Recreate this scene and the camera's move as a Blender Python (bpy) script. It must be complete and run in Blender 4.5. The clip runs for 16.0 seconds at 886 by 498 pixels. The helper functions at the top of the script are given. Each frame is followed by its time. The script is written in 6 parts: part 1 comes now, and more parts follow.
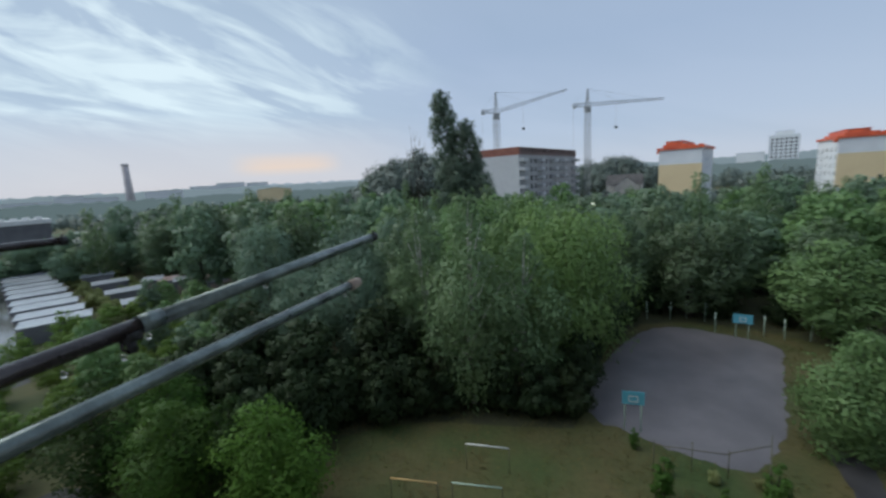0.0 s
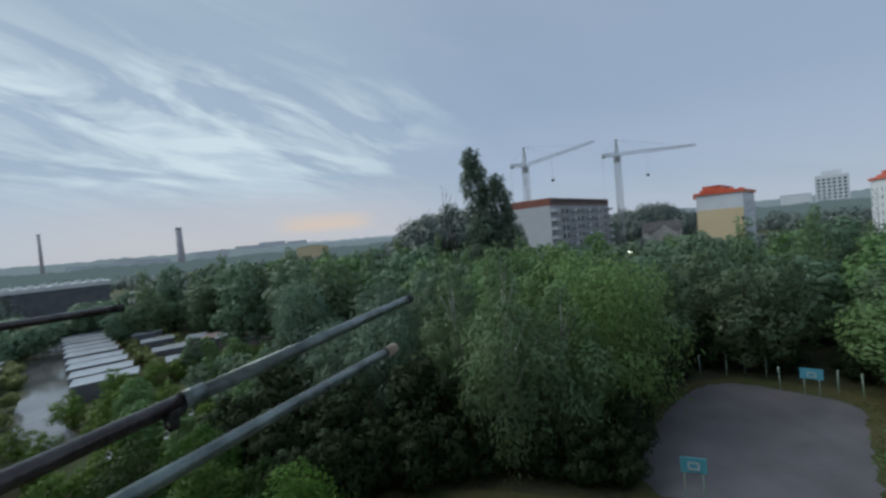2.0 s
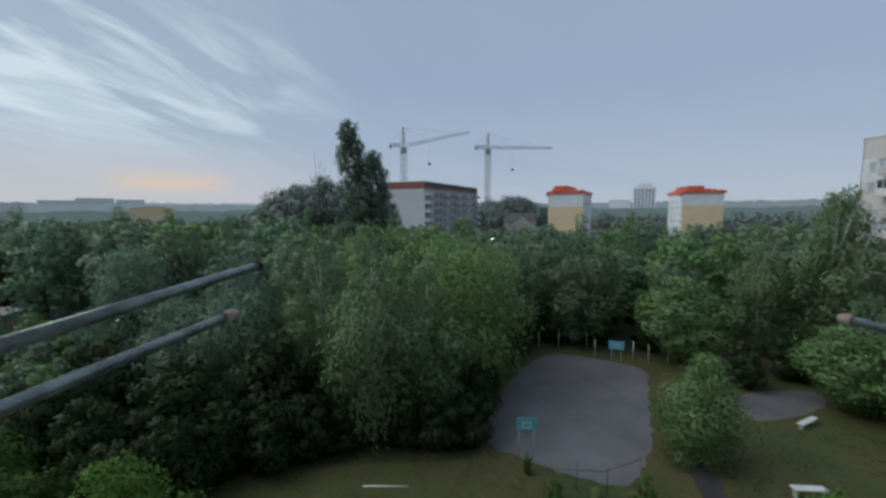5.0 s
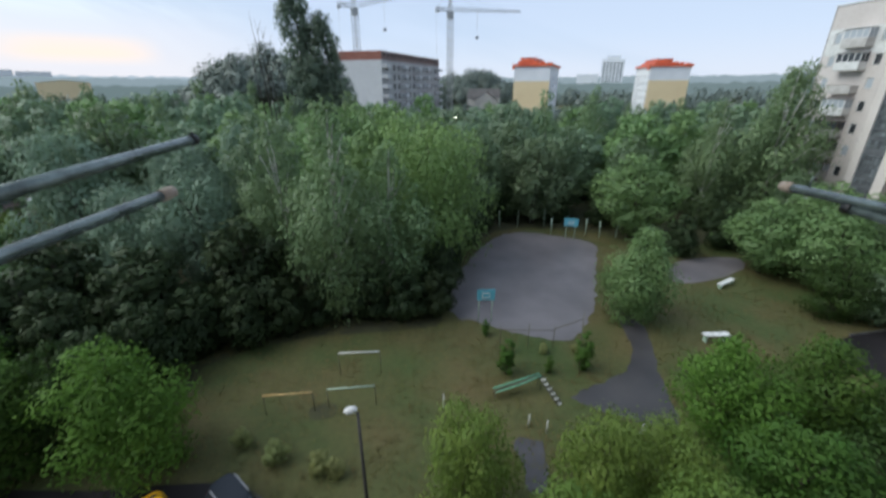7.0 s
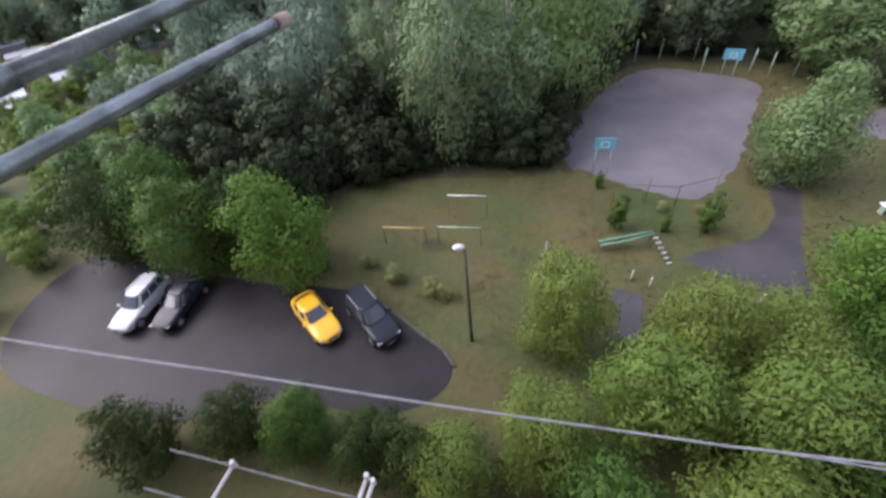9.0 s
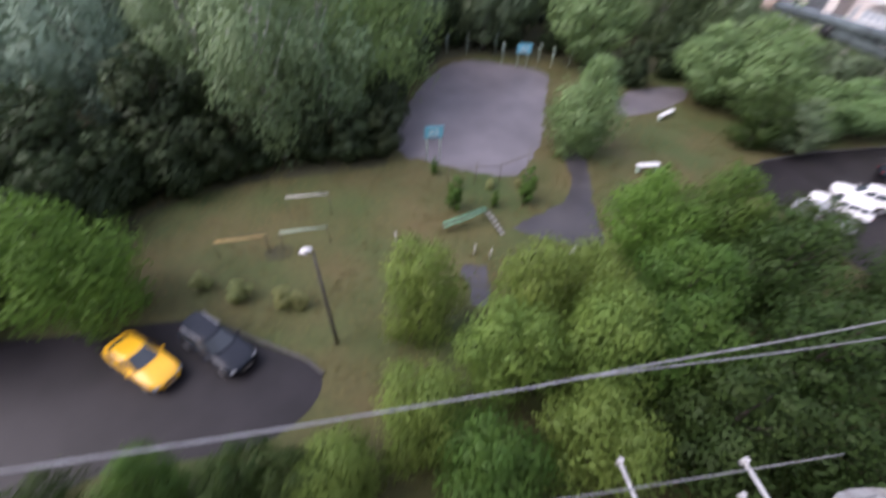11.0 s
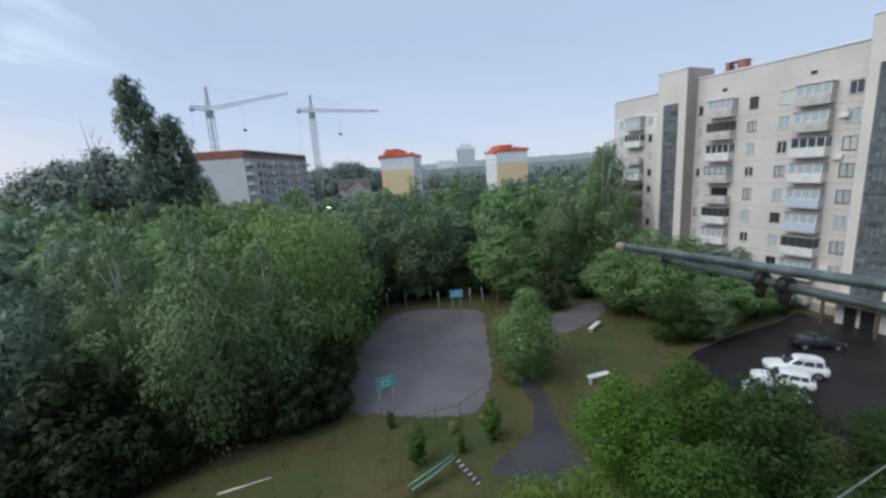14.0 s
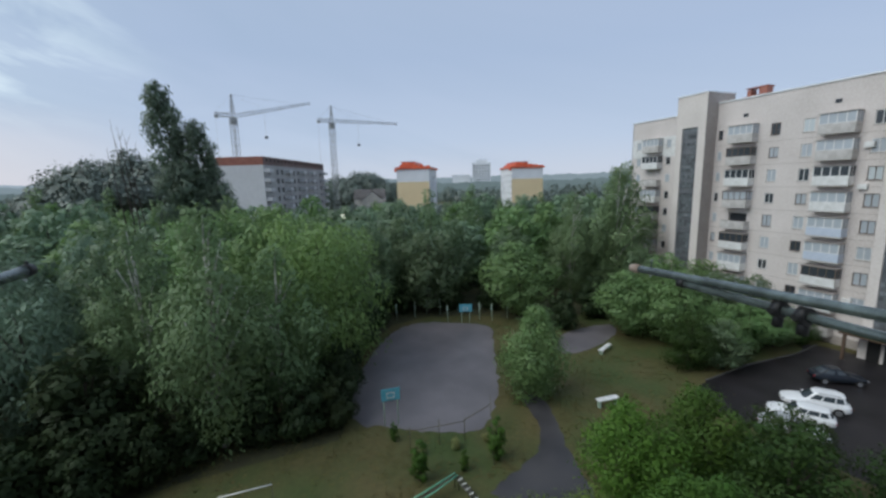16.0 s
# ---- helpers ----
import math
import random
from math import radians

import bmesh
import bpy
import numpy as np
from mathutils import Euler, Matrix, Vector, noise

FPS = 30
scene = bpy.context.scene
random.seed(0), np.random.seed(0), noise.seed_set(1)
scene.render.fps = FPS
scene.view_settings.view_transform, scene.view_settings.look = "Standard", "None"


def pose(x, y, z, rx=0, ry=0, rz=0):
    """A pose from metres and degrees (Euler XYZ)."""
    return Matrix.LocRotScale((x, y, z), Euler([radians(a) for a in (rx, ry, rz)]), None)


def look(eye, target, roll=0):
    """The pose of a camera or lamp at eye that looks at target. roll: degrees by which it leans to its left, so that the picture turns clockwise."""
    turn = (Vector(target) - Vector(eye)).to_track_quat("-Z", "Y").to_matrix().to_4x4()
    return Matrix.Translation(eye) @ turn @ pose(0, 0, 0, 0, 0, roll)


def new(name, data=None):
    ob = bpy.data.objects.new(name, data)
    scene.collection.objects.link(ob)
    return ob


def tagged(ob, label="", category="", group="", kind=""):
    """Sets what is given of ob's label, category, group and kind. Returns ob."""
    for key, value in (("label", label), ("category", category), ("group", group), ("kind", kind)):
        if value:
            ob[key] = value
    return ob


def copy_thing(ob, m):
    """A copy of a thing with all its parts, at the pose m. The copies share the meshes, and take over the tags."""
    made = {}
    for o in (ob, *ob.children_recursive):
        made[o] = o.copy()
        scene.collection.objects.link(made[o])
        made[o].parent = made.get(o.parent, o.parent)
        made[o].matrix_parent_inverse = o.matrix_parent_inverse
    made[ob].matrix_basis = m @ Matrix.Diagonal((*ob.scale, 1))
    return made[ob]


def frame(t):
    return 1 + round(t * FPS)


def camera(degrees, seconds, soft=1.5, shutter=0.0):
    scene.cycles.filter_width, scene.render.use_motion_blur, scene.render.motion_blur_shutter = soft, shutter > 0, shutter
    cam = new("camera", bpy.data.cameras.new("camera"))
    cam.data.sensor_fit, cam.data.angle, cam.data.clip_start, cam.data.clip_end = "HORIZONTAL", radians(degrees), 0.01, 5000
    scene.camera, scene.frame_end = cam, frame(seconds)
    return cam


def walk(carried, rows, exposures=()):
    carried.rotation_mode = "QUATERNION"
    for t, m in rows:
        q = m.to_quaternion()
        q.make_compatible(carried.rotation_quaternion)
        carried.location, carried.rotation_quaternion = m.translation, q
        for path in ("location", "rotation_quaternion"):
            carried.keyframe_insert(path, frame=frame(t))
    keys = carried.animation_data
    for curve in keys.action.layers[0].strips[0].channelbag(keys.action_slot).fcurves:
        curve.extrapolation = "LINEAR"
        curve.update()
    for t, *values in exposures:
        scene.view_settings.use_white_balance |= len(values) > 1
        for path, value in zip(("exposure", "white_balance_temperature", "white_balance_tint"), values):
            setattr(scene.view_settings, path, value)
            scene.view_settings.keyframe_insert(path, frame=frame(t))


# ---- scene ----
cam = camera(95.55, 16.0, soft=2.7, shutter=0.7)
PATH = [
    (0.0, pose(-0.072, -0.017, 18.987, 80.31, 3.32, -0.00)),
    (0.5, pose(-0.083, -0.005, 19.001, 81.32, 3.59, 3.84)),
    (1.0, pose(-0.093, 0.005, 19.009, 83.96, 4.00, 6.26)),
    (1.5, pose(-0.078, 0.001, 19.022, 86.56, 4.76, 5.76)),
    (2.0, pose(-0.082, -0.003, 19.026, 88.15, 5.13, 4.53)),
    (2.5, pose(-0.070, -0.009, 19.024, 89.56, 5.22, 1.28)),
    (3.0, pose(-0.061, -0.031, 19.023, 90.42, 3.27, -1.67)),
    (3.2, pose(-0.066, -0.044, 19.015, 90.44, 2.33, -2.86)),
    (3.7, pose(-0.059, -0.047, 19.013, 89.54, 1.15, -5.75)),
    (4.2, pose(-0.042, -0.054, 19.006, 87.94, 0.50, -8.76)),
    (4.7, pose(-0.023, -0.062, 18.998, 85.80, 0.23, -11.62)),
    (5.1, pose(-0.011, -0.066, 18.993, 83.80, 0.17, -13.64)),
    (5.5, pose(-0.007, -0.068, 18.991, 81.66, 0.17, -15.27)),
    (6.0, pose(-0.002, -0.053, 18.985, 78.38, 0.05, -16.86)),
    (6.5, pose(0.003, -0.033, 18.970, 73.90, -0.02, -18.43)),
    (7.0, pose(0.009, -0.020, 18.947, 67.67, 0.07, -18.53)),
    (7.5, pose(0.011, -0.017, 18.928, 62.61, 0.05, -18.03)),
    (8.0, pose(0.012, -0.024, 18.920, 58.79, -0.12, -17.31)),
    (8.5, pose(-0.023, 0.071, 18.908, 54.94, 1.72, -11.10)),
    (8.7, pose(-0.036, 0.122, 18.895, 50.55, 4.35, -7.10)),
    (9.1, pose(-0.030, 0.123, 18.897, 45.61, 5.34, -4.05)),
    (9.5, pose(-0.016, 0.123, 18.901, 40.51, 4.73, -5.23)),
    (9.9, pose(0.002, 0.124, 18.906, 36.60, 3.12, -9.30)),
    (10.3, pose(0.018, 0.124, 18.911, 35.27, 1.13, -14.92)),
    (10.8, pose(0.027, 0.125, 18.913, 39.30, -0.96, -22.11)),
    (11.0, pose(0.057, 0.110, 18.900, 45.09, -2.31, -25.59)),
    (11.5, pose(0.157, 0.109, 18.878, 52.81, -0.04, -33.71)),
    (12.0, pose(0.099, 0.081, 18.899, 63.14, 1.30, -38.06)),
    (12.5, pose(0.055, 0.051, 18.924, 72.14, 0.09, -39.09)),
    (13.0, pose(0.020, 0.032, 18.939, 74.41, 0.86, -38.32)),
    (13.5, pose(0.023, 0.015, 18.964, 76.86, 2.44, -37.01)),
    (14.0, pose(0.006, 0.004, 18.997, 78.71, 3.62, -36.31)),
    (14.5, pose(0.007, 0.008, 18.994, 78.68, 3.12, -32.93)),
    (15.0, pose(0.000, 0.007, 18.997, 79.73, 2.11, -33.47)),
    (15.5, pose(0.002, 0.002, 18.997, 80.29, 1.42, -34.02)),
    (16.0, pose(0.000, -0.001, 18.998, 80.69, 1.36, -34.20)),
]
EXPOSURES = [
    (0.0, -0.14, 6250, 2), (2.0, -0.42, 6200, 1), (3.2, -0.48, 6200, 1), (5.5, -0.33, 6250, 1), (6.0, -0.15, 6250, 1), (6.5, 0.1, 6250, 1), (7.0, 0.34, 6350, 3), (7.5, 0.67, 6450, 8), (8.5, 1.15, 6550, 24),
    (11.0, 1.15, 6550, 26), (12.0, 1.08, 6550, 18), (12.5, 0.65, 6300, 9), (13.5, 0.25, 6300, 4), (14.5, 0.05, 6300, 4), (16.0, -0.05, 6300, 4)]
walk(cam, PATH, EXPOSURES)

# ---- world and light ----
def node(tree, kind, **values):
    n = tree.nodes.new(kind)
    for key, value in values.items():
        n.inputs[key.replace("_", " ")].default_value = value
    return n


def ramp(tree, fac, stops):
    n = tree.nodes.new("ShaderNodeValToRGB")
    while len(n.color_ramp.elements) < len(stops):
        n.color_ramp.elements.new(0.5)
    for e, (p, c) in zip(n.color_ramp.elements, stops):
        e.position, e.color = p, (*c, 1)
    tree.links.new(fac, n.inputs[0])
    return n.outputs[0]


def blend(tree, fac, a, b, mode="MIX"):
    n = tree.nodes.new("ShaderNodeMixRGB")
    n.blend_type = mode
    for socket, value in zip(n.inputs, (fac, a, b)):
        if isinstance(value, bpy.types.NodeSocket):
            tree.links.new(value, socket)
        elif isinstance(value, tuple):
            socket.default_value = (*value, 1)
        else:
            socket.default_value = value
    return n.outputs[0]


def calc(tree, op, a, b=0.0, clamp=False):
    n = tree.nodes.new("ShaderNodeMath")
    n.operation, n.use_clamp = op, clamp
    for socket, value in zip(n.inputs, (a, b)):
        if isinstance(value, bpy.types.NodeSocket):
            tree.links.new(value, socket)
        else:
            socket.default_value = value
    return n.outputs[0]


def way(az, el):
    """The direction of a bearing (degrees to the left of +y) and a height in degrees."""
    a, e = radians(az), radians(el)
    return Vector((-math.sin(a) * math.cos(e), math.cos(a) * math.cos(e), math.sin(e)))


world = bpy.data.worlds.new("rainy_evening")
scene.world = world
world.use_nodes = True
wt = world.node_tree
wt.nodes.clear()
coord = wt.nodes.new("ShaderNodeTexCoord")
sky = wt.nodes.new("ShaderNodeTexSky")
sky.sky_type, sky.sun_disc, sky.sun_elevation, sky.sun_rotation = "NISHITA", False, radians(46), radians(-78)
sep = wt.nodes.new("ShaderNodeSeparateXYZ")
wt.links.new(coord.outputs["Generated"], sep.inputs[0])
up = sep.outputs[2]
base = ramp(wt, up, [(0.0, (0.58, 0.60, 0.71)), (0.10, (0.49, 0.553, 0.71)), (0.28, (0.408, 0.482, 0.66)), (0.8, (0.39, 0.45, 0.58))])


def glow_towards(az, el, near, far):
    """1 close to a direction of the sky, 0 away from it."""
    d = wt.nodes.new("ShaderNodeVectorMath")
    d.operation = "DOT_PRODUCT"
    wt.links.new(coord.outputs["Generated"], d.inputs[0])
    d.inputs[1].default_value = way(az, el)
    m = wt.nodes.new("ShaderNodeMapRange")
    m.interpolation_type = "SMOOTHSTEP"
    m.inputs[1].default_value, m.inputs[2].default_value = math.cos(radians(far)), math.cos(radians(near))
    wt.links.new(d.outputs["Value"], m.inputs[0])
    return m.outputs[0]


def cloud(az, el, slope, along, across, detail, seed):
    """Noise drawn out into streaks that slope down to the right round one direction of the sky."""
    a, e, c = radians(az), radians(el), radians(slope)
    right = Vector((math.cos(a), math.sin(a), 0))
    rise_ = Vector((math.sin(a) * math.sin(e), -math.cos(a) * math.sin(e), math.cos(e)))
    joined = wt.nodes.new("ShaderNodeCombineXYZ")
    for k, (axis, size) in enumerate(((right * math.cos(c) - rise_ * math.sin(c), along), (right * math.sin(c) + rise_ * math.cos(c), across))):
        d = wt.nodes.new("ShaderNodeVectorMath")
        d.operation = "DOT_PRODUCT"
        wt.links.new(coord.outputs["Generated"], d.inputs[0])
        d.inputs[1].default_value = axis * size
        wt.links.new(d.outputs["Value"], joined.inputs[k])
    joined.inputs[2].default_value = seed
    n = node(wt, "ShaderNodeTexNoise", Scale=1.0, Detail=detail, Roughness=0.58, Distortion=0.7)
    wt.links.new(joined.outputs[0], n.inputs["Vector"])
    return n.outputs[0]


bright_side = glow_towards(39, 13, 5, 42)
band = ramp(wt, up, [(0.10, (0.15, 0.15, 0.15)), (0.17, (1, 1, 1)), (0.30, (1, 1, 1)), (0.44, (0.1, 0.1, 0.1))])
streaks = ramp(wt, cloud(34, 13, 17, 2.6, 11.0, 5, 3.4), [(0.47, (0, 0, 0)), (0.60, (1, 1, 1))])
soft = cloud(34, 13, 10, 1.6, 5.0, 3, 7.7)
sky1 = blend(wt, calc(wt, "MULTIPLY", bright_side, 0.4), base, (0.56, 0.66, 0.77))
sky2 = blend(wt, calc(wt, "MULTIPLY", calc(wt, "MULTIPLY", streaks, bright_side), calc(wt, "MULTIPLY", band, 0.95)), sky1, (0.80, 0.89, 0.97))
sky3 = blend(wt, calc(wt, "MULTIPLY", calc(wt, "SUBTRACT", soft, 0.45, True), 1.3), sky2, (0.33, 0.42, 0.57))
pink = calc(wt, "MULTIPLY", glow_towards(30, 2, 4, 34), ramp(wt, up, [(0.0, (1, 1, 1)), (0.09, (0.7, 0.7, 0.7)), (0.16, (0, 0, 0))]))
sky4 = blend(wt, calc(wt, "MULTIPLY", pink, 0.75), sky3, (0.70, 0.63, 0.68))
sunset = calc(wt, "MULTIPLY", glow_towards(20.5, 3.2, 1.0, 7.5), ramp(wt, up, [(0.03, (0, 0, 0)), (0.05, (1, 1, 1)), (0.068, (0.7, 0.7, 0.7)), (0.085, (0, 0, 0))]))
sky5 = blend(wt, calc(wt, "MULTIPLY", sunset, 0.8), sky4, (0.88, 0.66, 0.55))
back_clouds = wt.nodes.new("ShaderNodeBackground")
back_sky = wt.nodes.new("ShaderNodeBackground")
wt.links.new(sky5, back_clouds.inputs[0])
wt.links.new(sky.outputs[0], back_sky.inputs[0])
back_clouds.inputs[1].default_value, back_sky.inputs[1].default_value = 1.06, 0.006
both = wt.nodes.new("ShaderNodeAddShader")
wt.links.new(back_clouds.outputs[0], both.inputs[0])
wt.links.new(back_sky.outputs[0], both.inputs[1])
wout = wt.nodes.new("ShaderNodeOutputWorld")
wt.links.new(both.outputs[0], wout.inputs[0])

sun = new("sun", bpy.data.lights.new("sun", "SUN"))
sun.data.energy, sun.data.angle, sun.data.color = 2.05, radians(50), (1.0, 0.97, 0.93)
sun.matrix_world = look(way(78, 46) * 100, (0, 0, 0))


# ---- materials ----
def material(name, colour, rough=0.6, metal=0.0, second=None, scale=4.0, fine=40.0, bump=0.15, spread=0.0, translucent=0.0, amount=1.0, relief=0.02, spec=0.5):
    """A procedural surface: two scales of noise between two colours, fine bump, variation by object and by island."""
    m = bpy.data.materials.new(name)
    m.use_nodes = True
    t = m.node_tree
    t.nodes.clear()
    out = t.nodes.new("ShaderNodeOutputMaterial")
    bsdf = t.nodes.new("ShaderNodeBsdfPrincipled")
    t.links.new(bsdf.outputs[0], out.inputs[0])
    bsdf.inputs["Roughness"].default_value, bsdf.inputs["Metallic"].default_value = rough, metal
    bsdf.inputs["Specular IOR Level"].default_value = spec
    tc = t.nodes.new("ShaderNodeTexCoord")
    n1, n2 = node(t, "ShaderNodeTexNoise", Scale=scale, Detail=4.0), node(t, "ShaderNodeTexNoise", Scale=fine, Detail=3.0)
    for n in (n1, n2):
        t.links.new(tc.outputs["Object"], n.inputs["Vector"])
    second = second or tuple(c * 0.7 for c in colour)
    mask = ramp(t, n1.outputs[0], [(0.32, (0, 0, 0)), (0.68, (1, 1, 1))])
    mixed = blend(t, calc(t, "MULTIPLY", mask, amount), colour, second)
    mixed = blend(t, 0.35, mixed, ramp(t, n2.outputs[0], [(0.3, (0.35, 0.35, 0.35)), (0.7, (0.75, 0.75, 0.75))]), "OVERLAY")
    if spread:
        info, geo = t.nodes.new("ShaderNodeObjectInfo"), t.nodes.new("ShaderNodeNewGeometry")
        hue = t.nodes.new("ShaderNodeHueSaturation")
        t.links.new(mixed, hue.inputs["Color"])
        t.links.new(calc(t, "ADD", 0.5 - spread * 0.045, calc(t, "MULTIPLY", info.outputs["Random"], spread * 0.09)), hue.inputs["Hue"])
        vary = calc(t, "ADD", calc(t, "MULTIPLY", geo.outputs["Random Per Island"], spread), calc(t, "MULTIPLY", info.outputs["Random"], spread * 0.6))
        t.links.new(calc(t, "ADD", 1.0 - spread * 0.8, vary), hue.inputs["Value"])
        mixed = hue.outputs[0]
    t.links.new(mixed, bsdf.inputs["Base Color"])
    if bump:
        b = t.nodes.new("ShaderNodeBump")
        b.inputs["Strength"].default_value, b.inputs["Distance"].default_value = bump, relief
        t.links.new(n2.outputs[0], b.inputs["Height"])
        t.links.new(b.outputs[0], bsdf.inputs["Normal"])
    if translucent:
        tr = t.nodes.new("ShaderNodeBsdfTranslucent")
        mx = t.nodes.new("ShaderNodeMixShader")
        mx.inputs[0].default_value = translucent
        t.links.new(mixed, tr.inputs[0])
        t.links.new(bsdf.outputs[0], mx.inputs[1])
        t.links.new(tr.outputs[0], mx.inputs[2])
        t.links.new(mx.outputs[0], out.inputs[0])
    return m


def plain(name, colour, rough=0.5, metal=0.0, emit=None, strength=1.0):
    m = bpy.data.materials.new(name)
    m.use_nodes = True
    b = m.node_tree.nodes["Principled BSDF"]
    b.inputs["Base Color"].default_value, b.inputs["Roughness"].default_value, b.inputs["Metallic"].default_value = (*colour, 1), rough, metal
    if emit:
        b.inputs["Emission Color"].default_value, b.inputs["Emission Strength"].default_value = (*emit, 1), strength
    return m


M_GRASS = material("wet_grass", (0.042, 0.066, 0.014), 0.85, second=(0.094, 0.075, 0.027), scale=0.16, fine=2.5, bump=0.5, relief=0.08)
M_FARGROUND = material("distant_scrub", (0.06, 0.085, 0.04), 0.9, second=(0.10, 0.11, 0.07), scale=0.02, fine=0.3, bump=0.0)
M_ASPHALT = material("wet_asphalt", (0.013, 0.012, 0.013), 0.45, second=(0.024, 0.0215, 0.024), scale=0.35, fine=30, bump=0.1, relief=0.01, spec=0.22)
M_COURT = material("wet_court_asphalt", (0.165, 0.15, 0.158), 0.42, second=(0.11, 0.10, 0.107), scale=0.25, fine=12, bump=0.08, relief=0.01)
M_PATH = material("worn_wet_path_asphalt", (0.038, 0.036, 0.04), 0.45, second=(0.062, 0.058, 0.061), scale=0.4, fine=20, bump=0.1, relief=0.01)
M_KERB = material("concrete_kerb", (0.085, 0.082, 0.075), 0.8, scale=2, fine=30)
M_LEAF = {
    "maple": material("maple_leaves", (0.062, 0.13, 0.026), 0.5, second=(0.095, 0.165, 0.034), scale=0.5, fine=3, bump=0, spread=0.2, translucent=0.35, spec=0.15),
    "bright": material("vivid_maple_leaves", (0.095, 0.20, 0.035), 0.5, second=(0.13, 0.245, 0.045), scale=0.5, fine=3, bump=0, spread=0.2, translucent=0.35, spec=0.15),
    "deep": material("deep_green_leaves", (0.034, 0.066, 0.018), 0.5, second=(0.052, 0.088, 0.022), scale=0.5, fine=3, bump=0, spread=0.25, translucent=0.3, spec=0.15),
    "lime": material("lime_leaves", (0.195, 0.275, 0.06), 0.5, second=(0.135, 0.215, 0.05), scale=0.5, fine=3, bump=0, spread=0.2, translucent=0.35, spec=0.15),
    "birch": material("birch_leaves", (0.165, 0.245, 0.12), 0.5, second=(0.20, 0.28, 0.13), scale=0.4, fine=3, bump=0, spread=0.2, translucent=0.35, spec=0.3),
    "willow": material("willow_leaves", (0.155, 0.255, 0.10), 0.5, second=(0.19, 0.295, 0.11), scale=0.4, fine=3, bump=0, spread=0.2, translucent=0.35, spec=0.3),
    "poplar": material("poplar_leaves", (0.115, 0.165, 0.115), 0.5, second=(0.14, 0.19, 0.125), scale=0.4, fine=3, bump=0, spread=0.22, translucent=0.35),
    "dark": material("ash_leaves", (0.115, 0.175, 0.09), 0.5, second=(0.145, 0.205, 0.10), scale=0.3, fine=3, bump=0, spread=0.2, translucent=0.35),
    "fresh": material("fresh_willow_leaves", (0.20, 0.31, 0.11), 0.5, second=(0.24, 0.355, 0.12), scale=0.4, fine=3, bump=0, spread=0.2, translucent=0.4, spec=0.3),
    # leaf colour lowered to carry the deep shade under the crowns
    "shade": material("shade_dark_undergrowth_leaves", (0.036, 0.056, 0.026), 0.5, second=(0.052, 0.076, 0.032), scale=0.4, fine=3, bump=0, spread=0.3, translucent=0.3, spec=0.15),
    "tuft": material("pale_bush_leaves", (0.28, 0.30, 0.11), 0.6, second=(0.21, 0.24, 0.085), scale=0.6, fine=3, bump=0, spread=0.4, translucent=0.3),
    # lighter and greyer than the near leaves, to stand in for haze
    "far": material("haze_paled_park_leaves", (0.15, 0.225, 0.14), 0.5, second=(0.185, 0.265, 0.155), scale=0.3, fine=3, bump=0, spread=0.3, translucent=0.35),
    "silver": material("silver_leaves", (0.19, 0.27, 0.185), 0.5, second=(0.15, 0.22, 0.145), scale=0.4, fine=3, bump=0, spread=0.22, translucent=0.35, spec=0.3),
}
M_BARK = material("dark_bark", (0.07, 0.055, 0.045), 0.9, scale=3, fine=25, bump=0.6)
M_BIRCHBARK = material("birch_bark", (0.80, 0.78, 0.73), 0.8, second=(0.10, 0.09, 0.08), scale=1.6, fine=14, bump=0.3, amount=0.75)
M_STEEL = material("weathered_galvanised_pipe", (0.24, 0.29, 0.275), 0.26, 0.5, second=(0.10, 0.12, 0.115), scale=11, fine=150, bump=0.1, relief=0.002)
M_RUST = material("rusty_pipe", (0.085, 0.075, 0.073), 0.22, 0.4, second=(0.03, 0.02, 0.018), scale=14, fine=90, bump=0.3, relief=0.003)
M_BLACK = plain("black_rubber", (0.015, 0.015, 0.015), 0.5)
M_ROPE = material("pale_wet_rope", (0.34, 0.35, 0.36), 0.6, second=(0.2, 0.2, 0.2), scale=30, fine=300, bump=0.5, relief=0.002)
M_WHITE = material("white_paint", (0.78, 0.78, 0.77), 0.5, second=(0.6, 0.6, 0.58), scale=2, fine=20, bump=0.05)
M_GLASS = plain("window_glass", (0.05, 0.06, 0.07), 0.08)
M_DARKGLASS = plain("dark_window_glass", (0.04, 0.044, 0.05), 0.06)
M_PANEL = material("beige_wall_panel", (0.655, 0.60, 0.57), 0.85, second=(0.565, 0.515, 0.485), scale=0.25, fine=5, bump=0.15)
M_PANEL2 = material("pale_wall_panel", (0.68, 0.625, 0.585), 0.85, second=(0.61, 0.56, 0.52), scale=0.3, fine=5, bump=0.15)
# on wall sides this darker grey stands in for their shade
M_SIDE = material("darker_grey", (0.38, 0.34, 0.31), 0.85, second=(0.32, 0.285, 0.265), scale=0.4, fine=5, bump=0.15)
# darker than the pale end wall: the long side's shade is in this colour
M_CONCRETE = material("darkened_concrete", (0.43, 0.42, 0.415), 0.9, second=(0.34, 0.335, 0.335), scale=0.3, fine=3, bump=0.2)
M_BRICKRED = material("red_brick", (0.32, 0.135, 0.10), 0.9, second=(0.25, 0.10, 0.075), scale=0.8, fine=6, bump=0.2)
M_CREAM = material("cream_render", (0.80, 0.64, 0.39), 0.85, second=(0.74, 0.58, 0.35), scale=0.15, fine=3, bump=0.05)
M_WHITEWALL = material("white_render", (0.80, 0.81, 0.83), 0.85, second=(0.72, 0.73, 0.75), scale=0.2, fine=3, bump=0.05)
